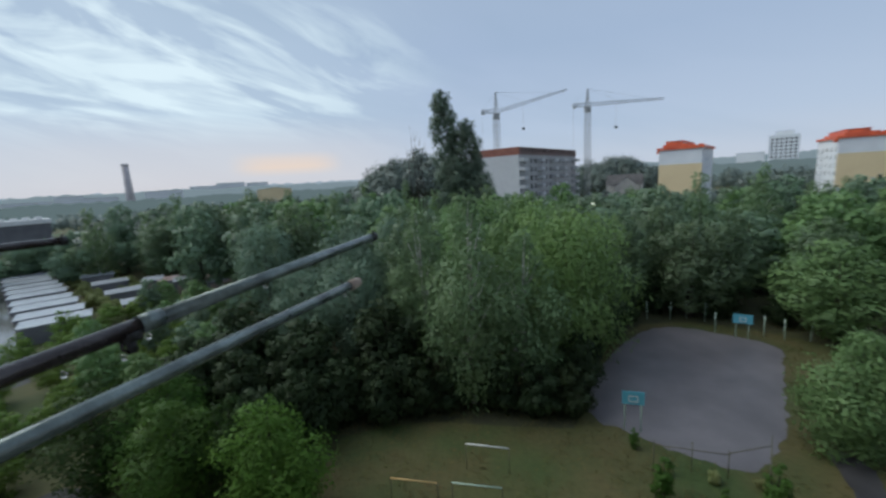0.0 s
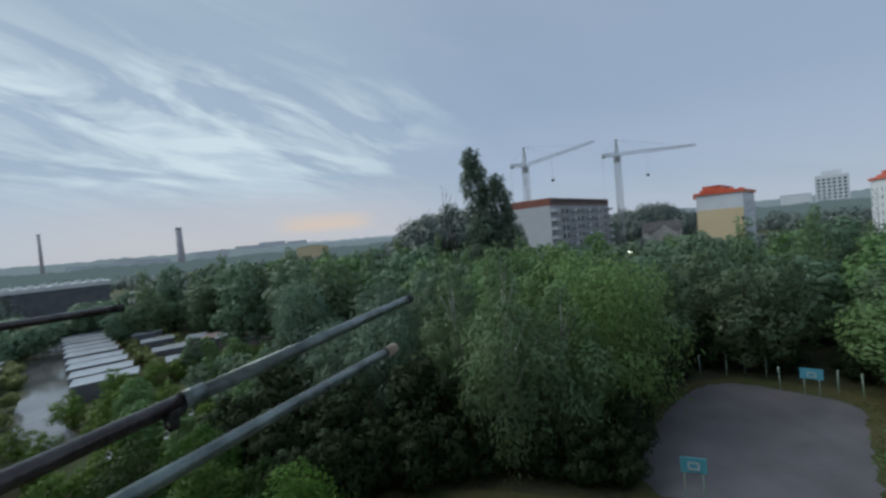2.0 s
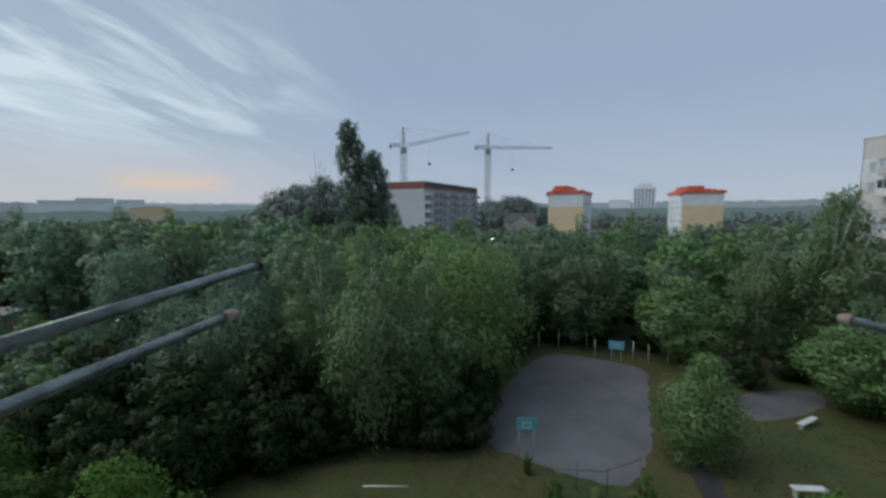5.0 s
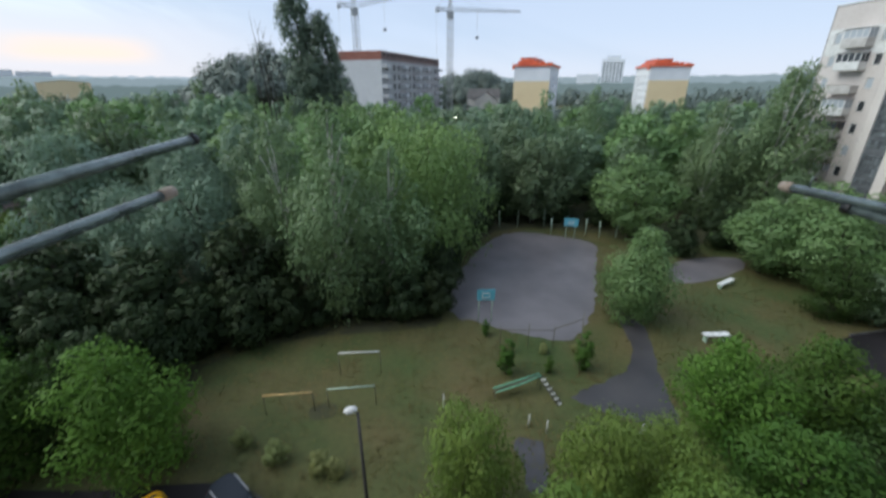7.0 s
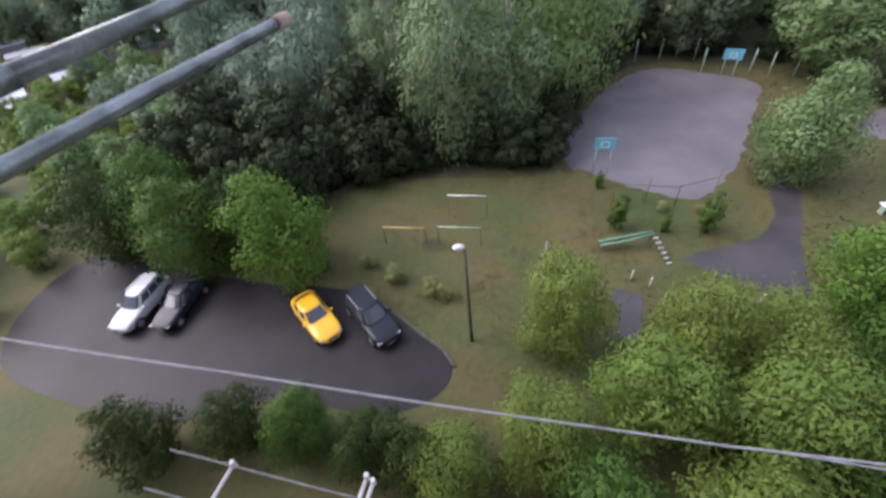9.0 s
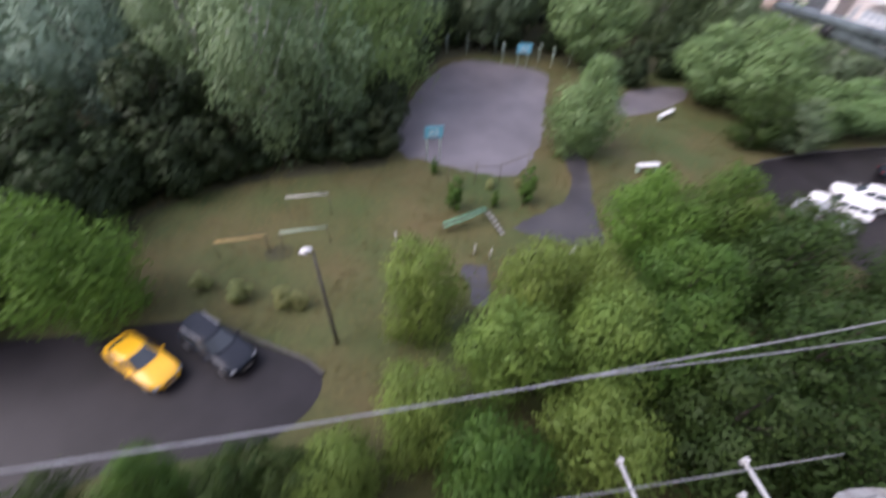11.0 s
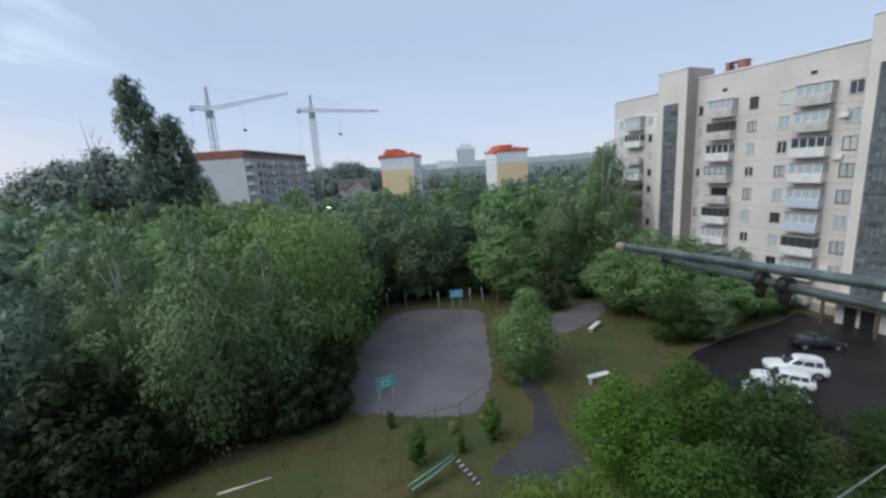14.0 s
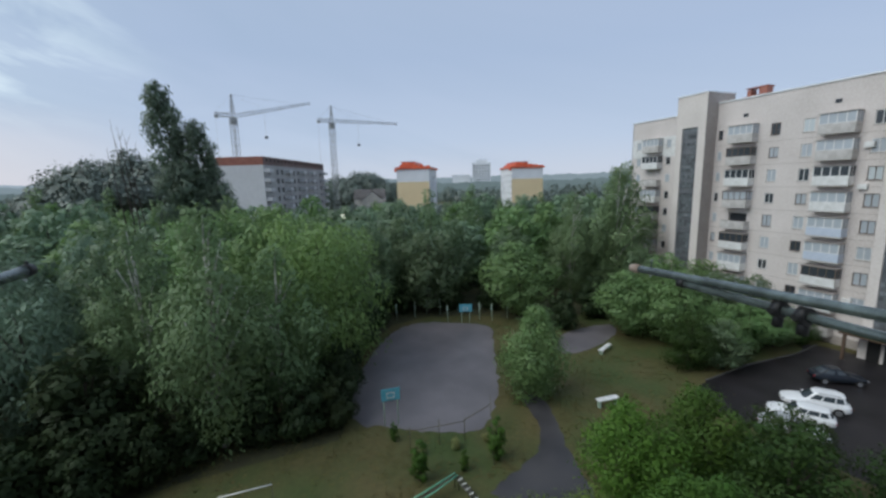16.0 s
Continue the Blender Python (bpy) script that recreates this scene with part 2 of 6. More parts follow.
M_ORANGE = material("orange_metal_roof", (0.75, 0.15, 0.06), 0.5, second=(0.52, 0.09, 0.04), scale=0.3, fine=5, bump=0.1)
# paleness stands in for distance haze on the skyline buildings
M_HAZEPALE = material("haze_paled_render", (0.76, 0.78, 0.80), 1.0, second=(0.68, 0.70, 0.73), scale=0.05, fine=1, bump=0.0)
M_CRANE = material("pale_crane_steel", (0.45, 0.46, 0.46), 0.6, 0.2, scale=0.5, fine=8, bump=0)


# ---- mesh helpers ----
def part(name, bm, mat, parent=None, label=""):
    """One mesh object from a bmesh (or a finished mesh), under a thing or a part."""
    if isinstance(bm, bmesh.types.BMesh):
        me = bpy.data.meshes.new(name)
        bm.to_mesh(me)
        bm.free()
    else:
        me = bm
    if mat and not me.materials:
        me.materials.append(mat)
    ob = new(name, me)
    if parent:
        ob.parent = parent
    if label:
        ob["label"] = label
    return ob


def box(bm, x0, y0, z0, x1, y1, z1, m=None):
    """An axis-aligned box, optionally moved by m."""
    vs = [bm.verts.new((x, y, z)) for z in (z0, z1) for x, y in ((x0, y0), (x1, y0), (x1, y1), (x0, y1))]
    if m:
        for v in vs:
            v.co = m @ v.co
    for f in ((3, 2, 1, 0), (4, 5, 6, 7), (0, 1, 5, 4), (1, 2, 6, 5), (2, 3, 7, 6), (3, 0, 4, 7)):
        bm.faces.new([vs[i] for i in f])
    return bm


def boxes(*rows):
    bm = bmesh.new()
    for r in rows:
        box(bm, *r)
    return bm


def tube(bm, points, radii, sides=8, caps=True):
    """A tube along points with the radii given."""
    rings = []
    pts = [Vector(p) for p in points]
    for i, p in enumerate(pts):
        d = (pts[min(i + 1, len(pts) - 1)] - pts[max(i - 1, 0)]).normalized()
        a = d.orthogonal().normalized() if i == 0 else (a - d * a.dot(d)).normalized()
        b = d.cross(a)
        r = radii[i] if isinstance(radii, (list, tuple)) else radii
        rings.append([bm.verts.new(p + (a * math.cos(k * 2 * math.pi / sides) + b * math.sin(k * 2 * math.pi / sides)) * r) for k in range(sides)])
    for r0, r1 in zip(rings, rings[1:]):
        for k in range(sides):
            f = bm.faces.new((r0[k], r0[(k + 1) % sides], r1[(k + 1) % sides], r1[k]))
            f.smooth = True
    if caps:
        bm.faces.new(list(reversed(rings[0])))
        bm.faces.new(rings[-1])
    return bm


def sheet(name, outline, z, mat, label, category):
    """A flat piece of ground with the outline given."""
    bm = bmesh.new()
    f = bm.faces.new([bm.verts.new((x, y, z)) for x, y in outline])
    if f.normal.z < 0:
        f.normal_flip()
    f.normal_update()
    if f.normal.z < 0:
        f.normal_flip()
    bmesh.ops.triangulate(bm, faces=bm.faces[:])
    ob = part(name, bm, mat)
    return tagged(ob, label, category, kind="structure")


def thing(name, label, category, group="", m=None, kind=""):
    ob = new(name)
    ob.empty_display_size = 0.1
    if m is not None:
        ob.matrix_basis = m
    return tagged(ob, label, category, group, kind)


def smooth_outline(points, steps=5):
    """A closed rounded outline through the points."""
    out, n = [], len(points)
    for i in range(n):
        p0, p1, p2, p3 = (Vector((*points[(i + k - 1) % n], 0)) for k in range(4))
        for k in range(steps):
            u = k / steps
            q = 0.5 * (2 * p1 + (p2 - p0) * u + (2 * p0 - 5 * p1 + 4 * p2 - p3) * u * u + (3 * p1 - p0 - 3 * p2 + p3) * u ** 3)
            out.append((q.x, q.y))
    return out


# ---- ground ----
bm = bmesh.new()
ring = [(0.0, 0), (140, 0), (400, 0), (1200, 0), (3500, 0)]
rows = []
for r, z in ring[1:]:
    rows.append([bm.verts.new((math.sin(k * math.pi / 32) * r, math.cos(k * math.pi / 32) * r, z)) for k in range(64)])
bm.faces.new(list(reversed(rows[0])))
for a, b in zip(rows, rows[1:]):
    for k in range(64):
        bm.faces.new((a[k], b[k], b[(k + 1) % 64], a[(k + 1) % 64]))
bmesh.ops.recalc_face_normals(bm, faces=bm.faces[:])
tagged(part("ground", bm, M_GRASS), "wet olive and brown grass of the yard and park", "ground", kind="structure")

road = [(-27, 24.0), (-22, 22.5), (-13, 19.2), (-9, 18.2), (-5.4, 17.0), (-3.64, 14.93), (-2.4, 13.68), (-1.0, 12.2), (-0.5, 11.2), (-1.0, 10.1), (-2.4, 9.3), (-4.7, 9.2), (-10.2, 10.6), (-14.6, 9.9), (-22, 12), (-27.5, 15), (-29, 20)]
sheet("road", smooth_outline(road, 3), 0.012, M_ASPHALT, "dark wet asphalt yard road", "road")
court = [(10.4, 29.8), (12.6, 34), (16.8, 40), (21.6, 44.6), (25.5, 46.2), (29, 44.8), (33.4, 39.6), (31.2, 35.8), (27, 30.6), (22.9, 25.6), (20.2, 23.4), (18.0, 22.3), (15.6, 23.7), (12.3, 27.0)]
def ragged(outline, seed, amount=0.3):
    """An outline with an uneven, crumbled edge."""
    return [(x + amount * noise.noise((x * 1.3, y * 1.3, seed)), y + amount * noise.noise((y * 1.3, x * 1.3, seed + 7))) for x, y in outline]


sheet("court", ragged(smooth_outline(court, 8), 2, 0.45), 0.012, M_COURT, "wet grey asphalt basketball court", "sports court")
path = [(23.9, 23.5), (25.4, 23), (24.4, 20.5), (22.3, 17.6), (20.4, 14.5), (18.8, 12.3), (17.6, 13.4), (14.6, 16.4), (15.6, 17.2), (19.8, 17.9), (22.4, 20.4)]
sheet("path", ragged(smooth_outline(path, 7), 4), 0.014, M_PATH, "dark wet asphalt path through the grass", "path")
lot = [(36, 14), (40, 15.5), (47, 14.5), (54, 12.5), (58.5, 12), (56.5, -2), (50, -18), (34, -14), (34, 4)]
sheet("parking_lot", smooth_outline(lot, 3), 0.012, M_ASPHALT, "dark wet asphalt parking yard beside the block", "parking lot")
pad = [(34.5, 28.2), (39.3, 31.5), (46.3, 30.2), (44, 27.5), (37, 26.6)]
slab = [(9.3, 14.9), (10.7, 14.5), (10.2, 13.0), (9.6, 11.8), (8.6, 12.0), (8.9, 13.3)]
sheet("pavement", ragged(smooth_outline(slab, 6), 9), 0.011, M_PATH, "worn grey concrete patch between the lime trees", "pavement")
sheet("pavement", ragged(smooth_outline(pad, 6), 6), 0.012, M_COURT, "wet pale paved patch beyond the lawn", "pavement")


# ---- trees ----
def round_leaves(me, normals):
    """Let the leaves of a clump shade as one rounded mass."""
    for f in me.polygons:
        f.use_smooth = True
    me.normals_split_custom_set_from_vertices(np.repeat(normals, 4, axis=0).tolist())


def crown_mesh(name, seed, blobs, leaf, count, droop=0.0, stream=0.0, slim=0.5):
    """Leaves set over uneven clumps; blobs: rows of centre, radius."""
    rng = np.random.default_rng(seed)
    c = np.array([b[0] for b in blobs])
    r = np.array([b[1] for b in blobs])
    w = r ** 2 / (r ** 2).sum()
    pick = rng.choice(len(blobs), count, p=w)
    d = rng.normal(size=(count, 3))
    d[:, 2] += 0.25
    d /= np.linalg.norm(d, axis=1)[:, None]
    rad = r[pick] * (0.55 + 0.5 * rng.random(count) ** 0.6) * (1 + 0.18 * rng.normal(size=count))
    p = c[pick] + d * rad[:, None] * np.array([1, 1, 0.82])
    p[:, 2] -= droop * rng.random(count) ** 2
    p[:, 2] = np.maximum(p[:, 2], 0.25)
    nrm = d + 0.4 * rng.normal(size=(count, 3)) + np.array([0, 0, 0.35])
    nrm /= np.linalg.norm(nrm, axis=1)[:, None]
    a = np.cross(nrm, rng.normal(size=(count, 3)))
    if stream:
        a = a * 0.4 + np.array([0, 0, stream])
        a -= nrm * (a * nrm).sum(1)[:, None]
    a /= np.linalg.norm(a, axis=1)[:, None]
    b = np.cross(nrm, a)
    s = leaf * (0.6 + 0.8 * rng.random(count))[:, None]
    v = np.stack([p - a * s, p - b * s * slim, p + a * s, p + b * s * slim], 1).reshape(-1, 3)
    me = bpy.data.meshes.new(name)
    n = np.arange(count)[:, None] * 4
    me.from_pydata(v.tolist(), [], (n + np.arange(4)).tolist())
    mid = p - p.mean(0)
    mid /= np.linalg.norm(mid, axis=1)[:, None] + 1e-6
    soft_n = d * 0.8 + mid * 0.45 + nrm * 0.35
    soft_n /= np.linalg.norm(soft_n, axis=1)[:, None]
    round_leaves(me, soft_n)
    return me


def make_tree(kind, seed, height, width, leaf, count, first=0.25, bark=None, shape="round", limbs=7, label="", blobs_n=26):
    """A tree: tapered trunk with limbs, and a crown of clumps of leaves."""
    rng = random.Random(seed)
    t = thing("tree", label or "leafy green tree on the grass", "tree", "trees of the park")
    bm = bmesh.new()
    lean = (rng.uniform(-0.04, 0.04) * height, rng.uniform(-0.04, 0.04) * height) if shape != "column" else (-0.145 * height, 0)
    r0 = (0.010 if shape == "tall" else 0.022) * height + 0.02
    top = (0.9 if shape != "tall" else 0.78) * height
    spine = [Vector((lean[0] * u * u + (0.022 if shape == "tall" else 0.01) * height * math.sin(5 * u + seed), lean[1] * u * u, top * u - 0.1 * (u == 0))) for u in (0, 0.15, 0.3, 0.5, 0.7, 0.85, 1)]
    tube(bm, spine, [r0 * 1.25, r0, r0 * 0.85, r0 * 0.6, r0 * 0.4, r0 * 0.22, r0 * 0.08], 7)
    blobs, h0 = [], first * height
    for i in range(blobs_n):
        u = (i + 0.5) / blobs_n
        z = h0 + (height - h0) * u
        if shape == "round":
            env = math.sin(math.pi * (0.14 + 0.80 * u)) ** 0.75
        elif shape == "column":
            env = math.sin(math.pi * (0.18 + 0.70 * u)) ** 0.8 * (1.0 - 0.2 * u) + 0.03
        elif shape == "tall":
            env = math.sin(math.pi * (0.2 + 0.74 * u)) ** 0.8 * (1.1 - 0.35 * u)
        else:
            env = math.sin(math.pi * (0.1 + 0.70 * u)) ** 0.6
        a = i * 2.4 + rng.uniform(-0.5, 0.5)
        rr = width / 2 * env
        q = rr * (rng.uniform(0.25, 0.80) if shape != "column" else rng.uniform(0.1, 0.85))
        br = max(0.10 * width, rr * rng.uniform(0.34, 0.52)) if shape != "column" else rr * rng.uniform(0.2, 0.42) + 0.45
        mid = Vector((lean[0] * u, lean[1] * u, 0))
        blobs.append(((mid.x + math.cos(a) * q, mid.y + math.sin(a) * q, z - br * 0.25), br))
    for i in range(limbs):
        c, br = blobs[(i * 5 + 2) % len(blobs)]
        z0 = max(0.18 * height, c[2] * rng.uniform(0.5, 0.75))
        s = Vector((lean[0] * (z0 / top) ** 2, lean[1] * (z0 / top) ** 2, z0))
        e = Vector(c)
        if shape == "tall":
            e = s + (e - s) * Vector((1.6, 1.6, 1.0))
            tube(bm, [s, s.lerp(e, 0.35) + Vector((0, 0, 0.02 * height)), s.lerp(e, 0.75) + Vector((0, 0, 0.045 * height)), e - Vector((0, 0, 0.02 * height))], [r0 * 0.5, r0 * 0.4, r0 * 0.26, r0 * 0.08], 5)
        else:
            tube(bm, [s, s.lerp(e, 0.5) + Vector((0, 0, 0.05 * height * rng.uniform(-0.3, 1))), e], [r0 * 0.4, r0 * 0.25, r0 * 0.07], 5)
    part("trunk", bm, bark or M_BARK, t)
    part("crown", crown_mesh("crown", seed, blobs, leaf, count, *{"weep": (0.09 * height, -1.0, 0.34), "tall": (0.10 * height, -1.2, 0.36), "column": (0.0, 1.6, 0.36)}.get(shape, (0.0, 0.0, 0.5))), M_LEAF[kind], t)
    return t


def plant(proto, x, y, scale=1.0, turn=0.0, sx=None, label=""):
    ob = copy_thing(proto, pose(x, y, 0, 0, 0, turn) @ Matrix.Diagonal((sx or scale, sx or scale, scale, 1)))
    if label:
        ob["label"] = label
    return ob


PROTO = {
    "maple": make_tree("maple", 1, 8, 6.5, 0.115, 11000, 0.06, label="bushy green maple beside the yard road"),
    "bright": make_tree("bright", 14, 8, 6.5, 0.11, 12000, 0.05, label="bushy vivid green maple beside the yard road", blobs_n=34),
    "deep": make_tree("deep", 17, 8, 6.5, 0.125, 8500, 0.05, label="dense deep green tree close to the block"),
    "lime": make_tree("lime", 2, 7, 5.2, 0.115, 11000, 0.05, None, "weep", label="yellow-green lime tree in front of the block", blobs_n=32),
    "birch": make_tree("birch", 3, 15, 6.0, 0.155, 11000, 0.15, M_BIRCHBARK, "tall", 16, "tall birch with white trunk and airy hanging dull green leaves", 38),
    "great_willow": make_tree("fresh", 18, 15, 12.0, 0.235, 16000, 0.06, None, "weep", 10, "great fresh green willow with streaming foliage", 44),
    "round": make_tree("willow", 20, 8, 6.5, 0.135, 9000, 0.05, label="round mid-green tree beside the path and court", blobs_n=34),
    "poplar": make_tree("poplar", 5, 26, 6.2, 0.27, 15000, 0.06, None, "column", 6, "tall dark pointed poplar above the other trees", 100),
    "dark": make_tree("dark", 6, 12, 8.0, 0.21, 6500, 0.12, label="dense dark green broadleaf tree", blobs_n=32),
    "green": make_tree("willow", 7, 12, 8.5, 0.21, 6500, 0.12, label="broad fresh green tree in the park", blobs_n=32),
    "silver": make_tree("silver", 8, 11, 7.0, 0.21, 6500, 0.12, None, "weep", 7, "silvery green tree with hanging leaves in the park", 30),
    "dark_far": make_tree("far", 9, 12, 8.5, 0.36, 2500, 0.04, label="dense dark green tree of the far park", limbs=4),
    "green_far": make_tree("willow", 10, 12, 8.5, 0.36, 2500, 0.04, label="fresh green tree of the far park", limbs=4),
    "birch_far": make_tree("birch", 11, 14, 6.5, 0.31, 2600, 0.06, M_BIRCHBARK, "tall", 4, "dull green birch of the far park"),
    "under": make_tree("shade", 13, 6, 5.0, 0.19, 4200, 0.03, label="low undergrowth at the wood's edge, darkened for shade", limbs=5),
    "bush": make_tree("lime", 19, 7, 5.6, 0.23, 1900, 0.03, label="low yellow-green bush beside the garages", limbs=4, blobs_n=16),
    "hedge": make_tree("maple", 12, 2.6, 1.35, 0.08, 1500, 0.02, label="narrow overgrown olive bush by the court", limbs=4, blobs_n=16),
    "tuft": make_tree("tuft", 15, 2.0, 1.8, 0.07, 1700, 0.02, label="loose pale olive bush on the grass", limbs=6, blobs_n=20),
}


def polar(az, r):
    return -math.sin(radians(az)) * r, math.cos(radians(az)) * r


# trees that stand alone: kind, x, y, height factor, width factor
SINGLE = [
    ("bright", -10.0, 19.4, 1.0, 1.0), ("deep", -13.6, 22.0, 0.85, 0.75), ("maple", -16.6, 21.4, 0.95, 1.0), ("maple", -20.5, 25.5, 0.95, 1.0), ("deep", -24.0, 24.0, 0.9, 1.0),
    ("lime", 5.0, 11.6, 0.92, 0.82), ("lime", 10.2, 9.0, 0.95, 0.86), ("lime", 13.8, 8.8, 0.8, 0.88), ("lime", 7.4, 7.2, 0.9, 0.9), ("lime", 11.0, 5.6, 0.95, 1.0),
    ("bright", 20.5, 11.4, 0.82, 0.95), ("maple", 25.2, 9.6, 0.85, 0.95), ("maple", 17.6, 6.4, 0.85, 0.9), ("deep", 23.5, 5.2, 0.9, 1.0), ("deep", 30.0, 7.0, 0.6, 0.85), ("maple", 14.6, 3.6, 0.8, 0.85),
    ("lime", 2.8, 6.2, 0.75, 0.8), ("lime", -0.8, 5.6, 0.55, 0.7), ("deep", -4.2, 7.2, 0.5, 0.5), ("maple", -7.4, 8.2, 0.55, 0.5), ("deep", -2.4, 6.2, 0.5, 0.5), ("deep", -10.6, 8.6, 0.5, 0.5), ("deep", -14.5, 8.2, 0.6, 0.55), ("deep", 13.5, 0.6, 0.85, 0.95), ("deep", 19.5, 1.0, 0.85, 1.0), ("deep", 25.5, -0.5, 0.85, 1.0), ("deep", 31, 1.5, 0.55, 0.85), ("deep", 16.5, -3.4, 0.85, 1.0), ("maple", 4.6, 3.6, 0.65, 0.75), ("lime", 8.8, 2.4, 0.8, 0.9),
    ("green", 40.0, 40.0, 0.88, 1.35),
    ("birch", 1.5, 32.0, 1.22, 1.35), ("birch", 6.4, 33.4, 0.98, 1.3), ("great_willow", 11.8, 39.0, 1.05, 1.08), ("green", 7.0, 44.0, 1.4, 1.2), ("birch", -2.8, 38, 1.12, 1.1),
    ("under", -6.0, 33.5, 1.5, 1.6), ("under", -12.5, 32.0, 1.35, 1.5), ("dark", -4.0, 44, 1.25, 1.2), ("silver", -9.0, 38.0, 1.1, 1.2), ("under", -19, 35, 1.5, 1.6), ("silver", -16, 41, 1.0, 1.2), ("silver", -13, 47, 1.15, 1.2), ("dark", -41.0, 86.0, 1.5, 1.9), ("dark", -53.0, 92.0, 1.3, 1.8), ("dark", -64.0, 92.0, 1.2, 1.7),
    ("dark", 17.5, 47.0, 0.95, 0.9), ("dark", 22.5, 52.5, 1.1, 1.1), ("dark", 30, 56, 1.15, 1.1), ("dark", 37, 52, 1.1, 1.1), ("dark", 45, 47, 1.0, 1.0), ("birch", 57.0, 36.4, 1.42, 1.7), ("birch", 52.5, 41.0, 1.15, 1.5), ("birch", 60.0, 36.6, 1.45, 1.5), ("birch", 62.5, 40.5, 1.4, 1.1),
    ("green", 46, 21.5, 0.72, 1.0), ("dark", 51.5, 19.5, 0.68, 0.95), ("green", 45.0, 26.5, 0.66, 0.95), ("deep", 41.5, 17.8, 0.75, 0.85), ("dark", 56.0, 17.6, 0.62, 0.8), ("green", 50, 25.5, 0.8, 1.05), ("green", 46, 17.0, 0.5, 0.75), ("dark", 53.5, 30.5, 0.8, 0.9), ("green", 55.5, 22.5, 0.72, 0.95), ("green", 50.5, 16.0, 0.5, 0.8), ("dark", 44.0, 15.8, 0.42, 0.65), ("green", 54.4, 14.8, 0.42, 0.6), ("deep", 57.6, 13.4, 0.4, 0.5),
    ("poplar", 4.8, 80, 1.37, 1.3), ("poplar", 9.0, 79, 1.15, 1.2), ("poplar", 7.2, 82, 0.85, 1.1),
]
for i, (kind, x, y, h, w) in enumerate(SINGLE):
    plant(PROTO[kind], x, y, h, 67.0 * i if kind != "poplar" else 7.0 * (i % 4 - 2), w)
for i, (x, y, s) in enumerate([(-5.4, 19.6, 0.6), (-3.6, 17.8, 0.75), (-1.4, 16.4, 0.7), (-0.6, 15.9, 0.6), (12.9, 22.4, 0.35), (15.3, 21.6, 0.4), (17.6, 20.9, 0.35), (11.5, 20.3, 1.15), (14.4, 19.4, 0.6), (16.9, 19.0, 1.2), (12.0, 25.0, 0.6)]):
    plant(PROTO["tuft" if i < 7 else "hedge"], x, y, s, 50.0 * i, s * (1.1 if i < 4 else 1.3 if i < 7 else 1.0))

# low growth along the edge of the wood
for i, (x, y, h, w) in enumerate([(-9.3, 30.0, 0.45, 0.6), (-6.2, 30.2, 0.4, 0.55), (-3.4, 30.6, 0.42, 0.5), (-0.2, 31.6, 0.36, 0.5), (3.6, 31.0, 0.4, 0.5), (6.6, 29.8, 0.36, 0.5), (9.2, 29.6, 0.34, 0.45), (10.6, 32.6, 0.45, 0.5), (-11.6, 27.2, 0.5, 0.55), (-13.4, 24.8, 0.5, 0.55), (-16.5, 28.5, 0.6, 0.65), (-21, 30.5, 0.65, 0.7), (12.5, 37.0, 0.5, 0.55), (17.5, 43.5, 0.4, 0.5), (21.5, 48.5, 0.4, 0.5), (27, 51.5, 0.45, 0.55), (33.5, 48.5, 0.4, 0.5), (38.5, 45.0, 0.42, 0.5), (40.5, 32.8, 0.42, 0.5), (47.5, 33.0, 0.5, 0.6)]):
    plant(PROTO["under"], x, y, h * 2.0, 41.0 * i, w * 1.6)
M_DARKGROUND = material("dark_ground_cover", (0.038, 0.036, 0.018), 0.9, second=(0.055, 0.058, 0.022), scale=0.6, fine=6, bump=0.4, relief=0.05)
# litter sheet whose dark colour also stands in for the trees' shade
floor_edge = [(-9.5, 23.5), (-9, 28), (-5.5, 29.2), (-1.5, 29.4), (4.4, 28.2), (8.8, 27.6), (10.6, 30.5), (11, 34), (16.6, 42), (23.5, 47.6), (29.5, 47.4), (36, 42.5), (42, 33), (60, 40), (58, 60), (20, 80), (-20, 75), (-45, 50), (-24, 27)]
sheet("forest_floor", floor_edge, 0.006, M_DARKGROUND, "leaf litter under the trees, darkened for their shade", "ground")

# the wood that closes the park
rng = random.Random(5)
plant(PROTO["round"], 25.2, 23.2, 1.04, 30, 1.04)
placed = [(x, y) for _, x, y, _, _ in SINGLE] + [(25.2, 23.2)]
made = 0
for i in range(6000):
    az, r = rng.uniform(-58, 62), rng.uniform(44, 132)
    x, y = polar(az, r)
    inside_court = 8 < x < 40 and y < 50 - 0.25 * abs(x - 26)
    if inside_court or (x > 30 and y < 46) or (az > 26 and r < 88) or (az > 33 and r < 118) or (az > 42 and r > 60) or (az < -5 and r > 118 and az > -24):
        continue
    if any((x - a) ** 2 + (y - b) ** 2 < (6.0 if r < 80 else 6.8) ** 2 for a, b in placed):
        continue
    placed.append((x, y))
    near = r < 66
    kind = rng.choice((("dark", "silver", "silver", "dark") if az > 8 else ("dark", "green", "dark", "dark") if az < -28 else ("dark", "green", "green", "dark")) if near else ("dark_far", "dark_far", "green_far", "birch_far"))
    h = rng.uniform(0.95, 1.3) * (1.1 if az > -18 else 1.0) * (1.0 if near else 1.04) * (0.84 if -36 < az < -3 and r > 85 else 1.0)
    plant(PROTO[kind], x, y, h * (0.85 if kind == "birch" else 1.0), rng.uniform(0, 360), rng.uniform(1.1, 1.5))
    made += 1
    if made > 230:
        break

